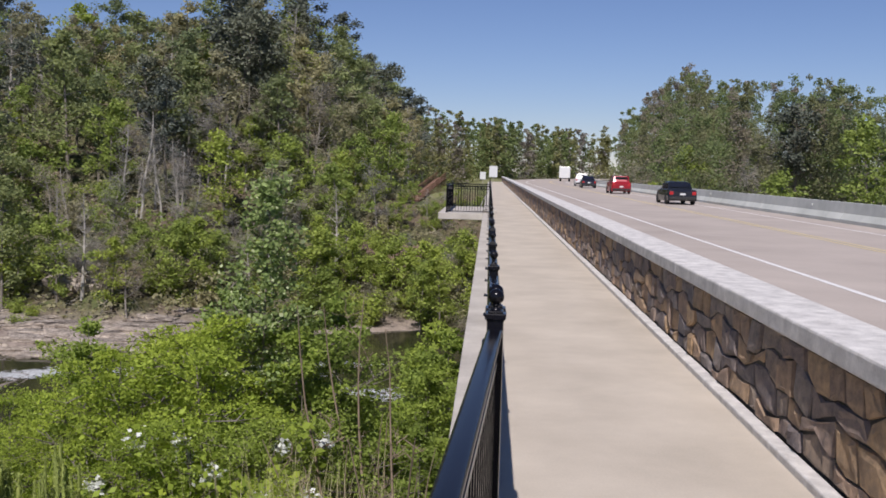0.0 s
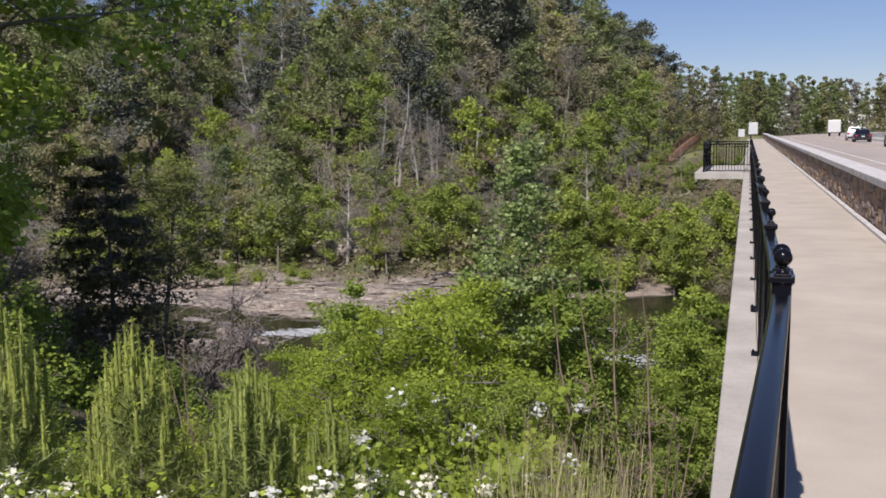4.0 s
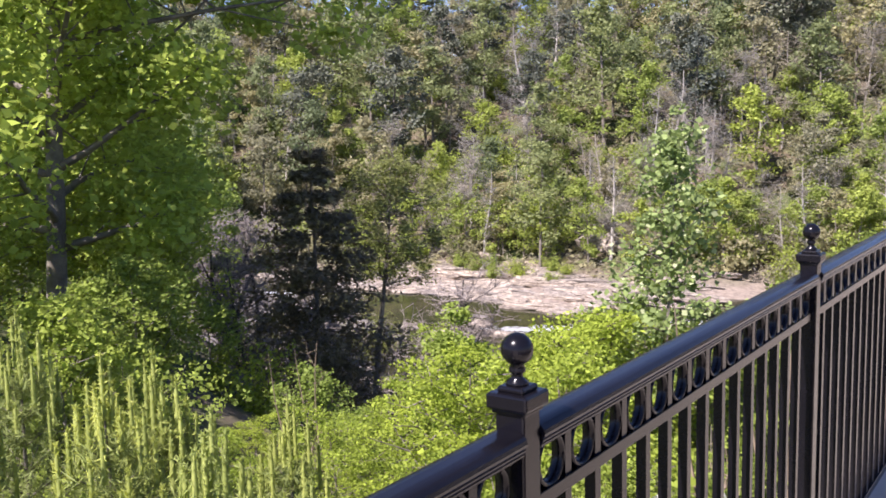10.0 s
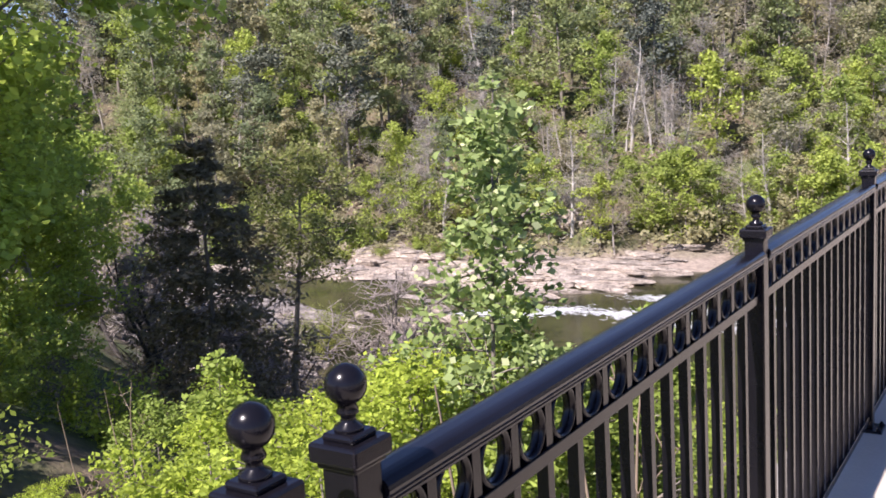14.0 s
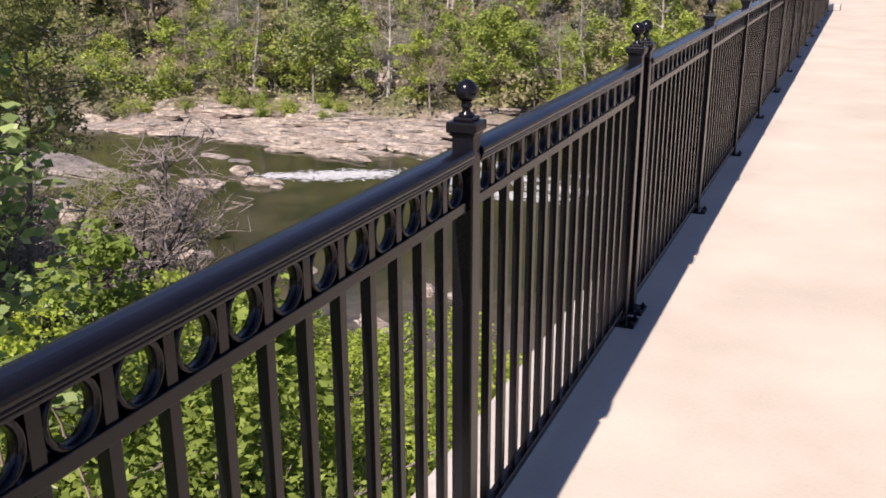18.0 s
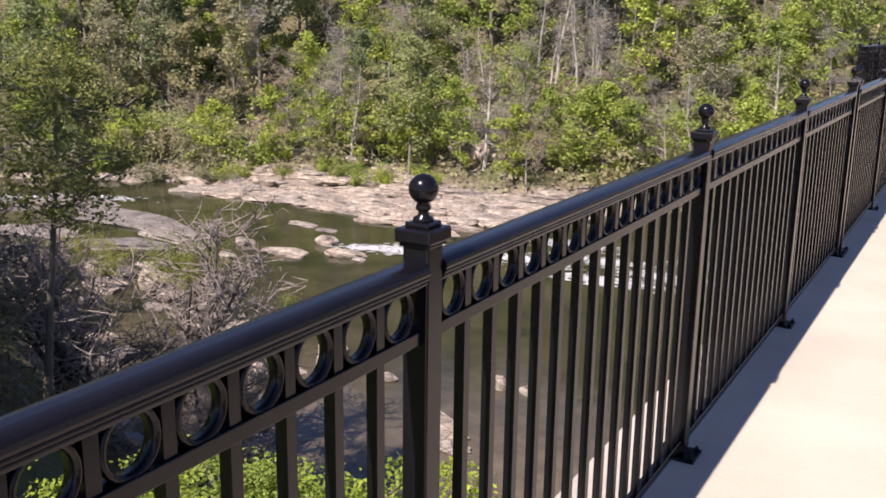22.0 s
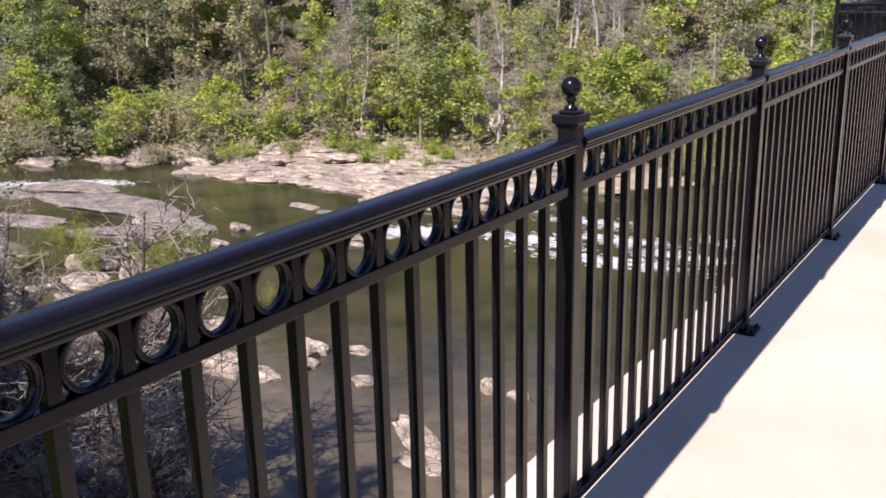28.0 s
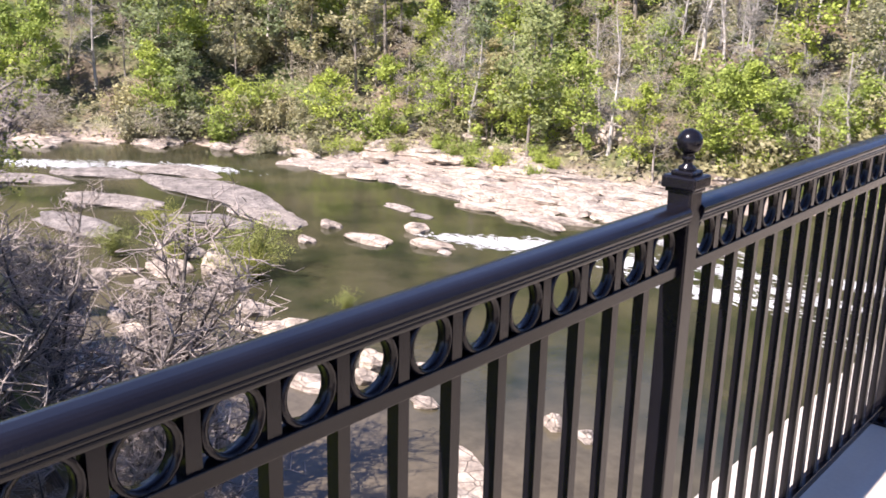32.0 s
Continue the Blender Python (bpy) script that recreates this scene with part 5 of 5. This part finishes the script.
# ---- small built things ----
def car(paint, x, y, label, tall=1.0, long=4.6, turn=0.0):
    """A car seen from behind: shell with cabin, glass, lamps, plate, wheels with tyre and rim."""
    ob = thing("car", x, y, -0.03, turn, label=label, category="car", group="cars on the road")
    w, h = 0.9, 1.45 * tall
    l = long / 2

    def ringed(bm, rows):
        loops = []
        for yy, half, z0, z1, top in rows:
            loops.append([bm.verts.new(c) for c in ((-half, yy, z0), (-half - 0.02, yy, (z0 + z1) / 2), (-half + 0.02, yy, z1), (-top, yy, z1 + 0.05), (top, yy, z1 + 0.05), (half - 0.02, yy, z1), (half + 0.02, yy, (z0 + z1) / 2), (half, yy, z0))])
        for a, b in zip(loops, loops[1:]):
            for i in range(8):
                bm.faces.new((a[i], a[(i + 1) % 8], b[(i + 1) % 8], b[i]))
        bm.faces.new(loops[0])
        bm.faces.new(loops[-1][::-1])
        bmesh.ops.recalc_face_normals(bm, faces=bm.faces)
        return bm
    belt = 0.62 * h
    body = part("body", ringed(bmesh.new(), [(-l, w - 0.12, 0.35, belt - 0.12, 0.6), (-l + 0.12, w - 0.02, 0.24, belt, 0.7), (-0.6, w, 0.2, belt + 0.02, 0.72), (0.7, w, 0.2, belt + 0.02, 0.72), (l - 0.5, w - 0.05, 0.22, belt - 0.08, 0.62), (l, w - 0.2, 0.35, belt - 0.3, 0.5)]), paint, ob)
    cabin = part("roof", ringed(bmesh.new(), [(-l + (0.25 if tall > 1 else 0.75), w - 0.16, belt, belt + 0.06, 0.5), (-l + (0.5 if tall > 1 else 1.3), w - 0.2, belt, h - 0.08, 0.55), (0.2, w - 0.2, belt, h - 0.06, 0.55), (1.1, w - 0.14, belt, belt + 0.06, 0.5)]), paint, ob)
    y0, y1 = (-l + 0.25, -l + 0.5) if tall > 1 else (-l + 0.75, -l + 1.3)
    n = Vector((0, y0 - y1, h - belt - 0.2))
    bm = bmesh.new()
    bm.faces.new([bm.verts.new(p) for p in ((-0.62, y0 + 0.03, belt + 0.14), (0.62, y0 + 0.03, belt + 0.14), (0.55, y1 - 0.06, h - 0.1), (-0.55, y1 - 0.06, h - 0.1))])
    bmesh.ops.solidify(bm, geom=bm.faces[:], thickness=0.03)
    part("rear_window", bm, M["car_glass"], ob, "dark rear window")
    for s in (-1, 1):
        for a, b in ((y1 + 0.05, y1 + 0.8), (y1 + 0.88, min(y1 + 1.6, 0.6))):
            part("side_window", boxed(min(s * (w - 0.19), s * (w - 0.16)), max(s * (w - 0.19), s * (w - 0.16)), a, b, belt + 0.1, h - 0.16, 0.005), M["car_glass"], ob, "dark side window")
        part("tail_lamp", boxed(s * (w - 0.2) - 0.12, s * (w - 0.2) + 0.12, -l - 0.02, -l + 0.1, belt - 0.28, belt - 0.08, 0.02), M["red_lamp"], ob, "red tail lamp")
        for yy in (-l + 0.85, l - 0.9):
            wheel = part("wheel", boxed(s * (w - 0.2) - 0.05, s * (w - 0.2) + 0.05, yy - 0.1, yy + 0.1, 0.24, 0.44, 0.01), M["tyre"], ob)
            for nm, r0, r1, x0, m in (("tyre", 0.2, 0.335, 0.11, "tyre"), ("rim", 0.02, 0.205, 0.09, "rim")):
                bm = lathe(bmesh.new(), [(r0, -x0), (r1 - 0.02, -x0), (r1, -x0 + 0.03), (r1, x0 - 0.03), (r1 - 0.02, x0), (r0, x0)], 20)
                bmesh.ops.transform(bm, matrix=Matrix.Translation((s * (w - 0.1), yy, 0.335)) @ Matrix.Rotation(radians(90), 4, "Y"), verts=bm.verts)
                part(nm, bm, M[m], wheel)
    part("number_plate", boxed(-0.16, 0.16, -l - 0.03, -l + 0.02, 0.6, 0.72), M["plate"], ob, "pale number plate")
    part("bumper", boxed(-0.82, 0.82, -l - 0.06, -l + 0.12, 0.3, 0.5, 0.03), M["tyre"], ob, "dark rear bumper")
    return ob


def paint(name, colour, rough=0.25):
    return surface(name, tuple(c * 0.9 for c in colour), colour, 3, rough, 0.02, 0.001, 20, 0.1, spec=0.6)


M["car_glass"] = paint("car_glass", (0.02, 0.022, 0.025), 0.08)
M["tyre"] = surface("rubber", (0.012, 0.012, 0.012), (0.03, 0.03, 0.03), 5, 0.8, 0.2, 0.002, 30)
M["rim"] = paint("rim_metal", (0.42, 0.42, 0.43), 0.3)
M["red_lamp"] = paint("lamp_red", (0.45, 0.02, 0.02), 0.2)
M["plate"] = paint("plate_white", (0.7, 0.7, 0.68), 0.5)
car(paint("black_paint", (0.012, 0.014, 0.022)), 12.0, 57.0, "black saloon car driving away on the bridge", long=4.7)
car(paint("red_paint", (0.30, 0.012, 0.02)), 12.0, 84.0, "red estate car driving away on the bridge", 1.14, 4.5)
car(paint("navy_paint", (0.015, 0.017, 0.03)), 12.2, 113.0, "dark blue car driving away", long=4.6, turn=-2)
car(paint("white_car", (0.7, 0.7, 0.69)), 12.8, 128.0, "white estate car driving away", 1.16, 4.7, -3)
truck = thing("truck", 15.5, 190, -0.03, -6, label="small white box truck far along the road", category="truck")
part("box_body", boxed(-1.1, 1.1, -2.5, 2.0, 0.7, 3.0, 0.05), paint("truck_white", (0.75, 0.75, 0.73)), truck)
part("cab", boxed(-1.0, 1.0, 2.05, 3.7, 0.5, 2.3, 0.15), paint("cab_white", (0.7, 0.7, 0.69)), truck)
for yy in (-1.6, 2.9):
    for s in (-0.9, 0.9):
        bm = lathe(bmesh.new(), [(0.05, -0.12), (0.42, -0.12), (0.42, 0.12), (0.05, 0.12)], 16)
        bmesh.ops.transform(bm, matrix=Matrix.Translation((s, yy, 0.42)) @ Matrix.Rotation(radians(90), 4, "Y"), verts=bm.verts)
        part("wheel", bm, M["tyre"], truck)

# steel connection plate on the wall's end block
plate = thing("guardrail_connector", 1.918, -0.68, 0.2, label="rusty galvanised guardrail plate bolted to the wall end", category="guardrail connector")
M["galv"] = surface("galvanised_steel", (0.30, 0.28, 0.26), (0.52, 0.49, 0.46), 6, 0.6, 0.3, 0.003, 40, 0.2)
M["rust"] = surface("rusty_steel", (0.09, 0.032, 0.024), (0.21, 0.085, 0.06), 12, 0.8, 0.6, 0.004, 60)
rim_line = [(0.30, 0.62), (0.22, 0.66), (0.05, 0.55), (-0.06, 0.42), (-0.06, 0.36), (0.02, 0.2), (0.30, 0.14)]
bm = bmesh.new()
fronts = [bm.verts.new((-0.014, y, z)) for y, z in rim_line]
backs = [bm.verts.new((0.0, y, z)) for y, z in rim_line]
bm.faces.new(fronts)
bm.faces.new(backs[::-1])
for k in range(len(rim_line)):
    n = (k + 1) % len(rim_line)
    bm.faces.new((fronts[n], fronts[k], backs[k], backs[n]))
bmesh.ops.recalc_face_normals(bm, faces=bm.faces)
part("plate", bm, M["galv"], plate)
part("bracket", boxed(-0.07, -0.018, 0.06, 0.30, 0.20, 0.44, 0.01), M["galv"], plate, "bent steel bracket")
for y, z in ((0.17, 0.575), (0.10, 0.46), (0.03, 0.43), (0.19, 0.30), (0.21, 0.43)):
    for nm, r, x0, x1, m in (("bolt_head", 0.027, -0.045, -0.015, "rust"), ("bolt_end", 0.016, -0.085, -0.049, "galv")):
        bm = lathe(bmesh.new(), [(r, x0), (r, x1)], 12)
        bmesh.ops.transform(bm, matrix=Matrix.Translation((0, y, z)) @ Matrix.Rotation(radians(90), 4, "Y"), verts=bm.verts)
        part(nm, bm, M[m], plate)


def boardwalk():
    """A timber trail with a rail fence winding off beyond the platform."""
    pts = [(-18.1, 149.0, -4.6), (-15.4, 151.6, -4.4), (-13.3, 159.3, -3.8), (-12.4, 171.3, -2.6), (-11.6, 186.7, -1.3), (-10.6, 203.9, 0.0)]
    ob = thing("boardwalk", -13.3, 159.3, -4.0, label="reddish timber boardwalk with post and rail fences", category="boardwalk")
    o = Vector((-13.3, 159.3, -4.0))
    for a, b in zip([Vector(p) for p in pts], [Vector(p) for p in pts[1:]]):
        way = (b - a).normalized()
        side = Vector((-way.y, way.x, 0)) * 1.0
        n = max(2, int((b - a).length / 0.3))
        for s in (-1, 1):
            for k in range(3):
                v, f = [], []
                h = Vector((0, 0, 0.35 + 0.4 * k))
                tube(v, f, [(a + side * s + h - o, 0.05), (b + side * s + h - o, 0.05)], 4)
                meshed("rail", raw("rail", v, f), M["wood"], ob)
            m = max(2, int((b - a).length / 2))
            for k in range(m):
                p = a.lerp(b, k / m) + side * s - o
                part("post", boxed(p.x - 0.07, p.x + 0.07, p.y - 0.07, p.y + 0.07, p.z - 3.2, p.z + 1.25, 0.01), M["wood"], ob)
        for k in range(n):
            c = a.lerp(b, (k + 0.5) / n) - o
            v, f = [], []
            w = way * 0.13
            q = [c - side * 1.05 - w, c + side * 1.05 - w, c + side * 1.05 + w, c - side * 1.05 + w]
            v = [tuple(p + Vector((0, 0, dz))) for dz in (0, -0.06) for p in q]
            f = [(0, 1, 2, 3), (7, 6, 5, 4), (0, 4, 5, 1), (1, 5, 6, 2), (2, 6, 7, 3), (3, 7, 4, 0)]
            meshed("plank", raw("plank", v, f), M["wood"], ob)


boardwalk()
gate = thing("gate_brace", 0.0, PLATFORM_Y + 6.84, 0.0, label="pale galvanised pole with a slanting brace beside the platform", category="brace")
for nm, a, b, r in (("pole", (0.06, 0, 0.0), (0.06, 0, 1.28), 0.025), ("brace", (0.05, 0, 1.05), (-0.46, 0.05, 0.0), 0.022)):
    v, f = [], []
    tube(v, f, [(Vector(a), r), (Vector(b), r)], 10)
    meshed(nm, raw(nm, v, f, True), M["galv"], gate)
step = tagged(part("step", boxed(-0.27, 0.30, PLATFORM_Y + 0.30, PLATFORM_Y + 1.4, -0.002, 0.14, 0.02), M["ledge"]), "low concrete step at the platform opening", "step", kind="structure")
# signs beside the road's far end
for x, y, w, h, z, label in ((0.6, 156.0, 1.4, 1.9, 1.2, "white roadside sign board on a post"), (-1.2, 159.0, 1.0, 1.3, 1.1, "white roadside sign board on a post")):
    ob = thing("road_sign", x, y, stand(x, y), label=label, category="sign", group="roadside signs")
    part("board", boxed(-w / 2, w / 2, -0.02, 0.02, z, z + h, 0.01), M["plate"], ob)
    part("post", boxed(-0.03, 0.03, 0.022, 0.08, -0.2, z + h - 0.1), M["galv"], ob)
for y in (6.0, 21.0, 40.0, 60.0):
    ob = thing("reflector", 14.97, y, 0.62, label="small white reflector on the traffic barrier", category="reflector", group="barrier reflectors")
    part("lens", boxed(-0.05, 0.0, -0.045, 0.045, -0.06, 0.06, 0.01), M["plate"], ob)

stones()
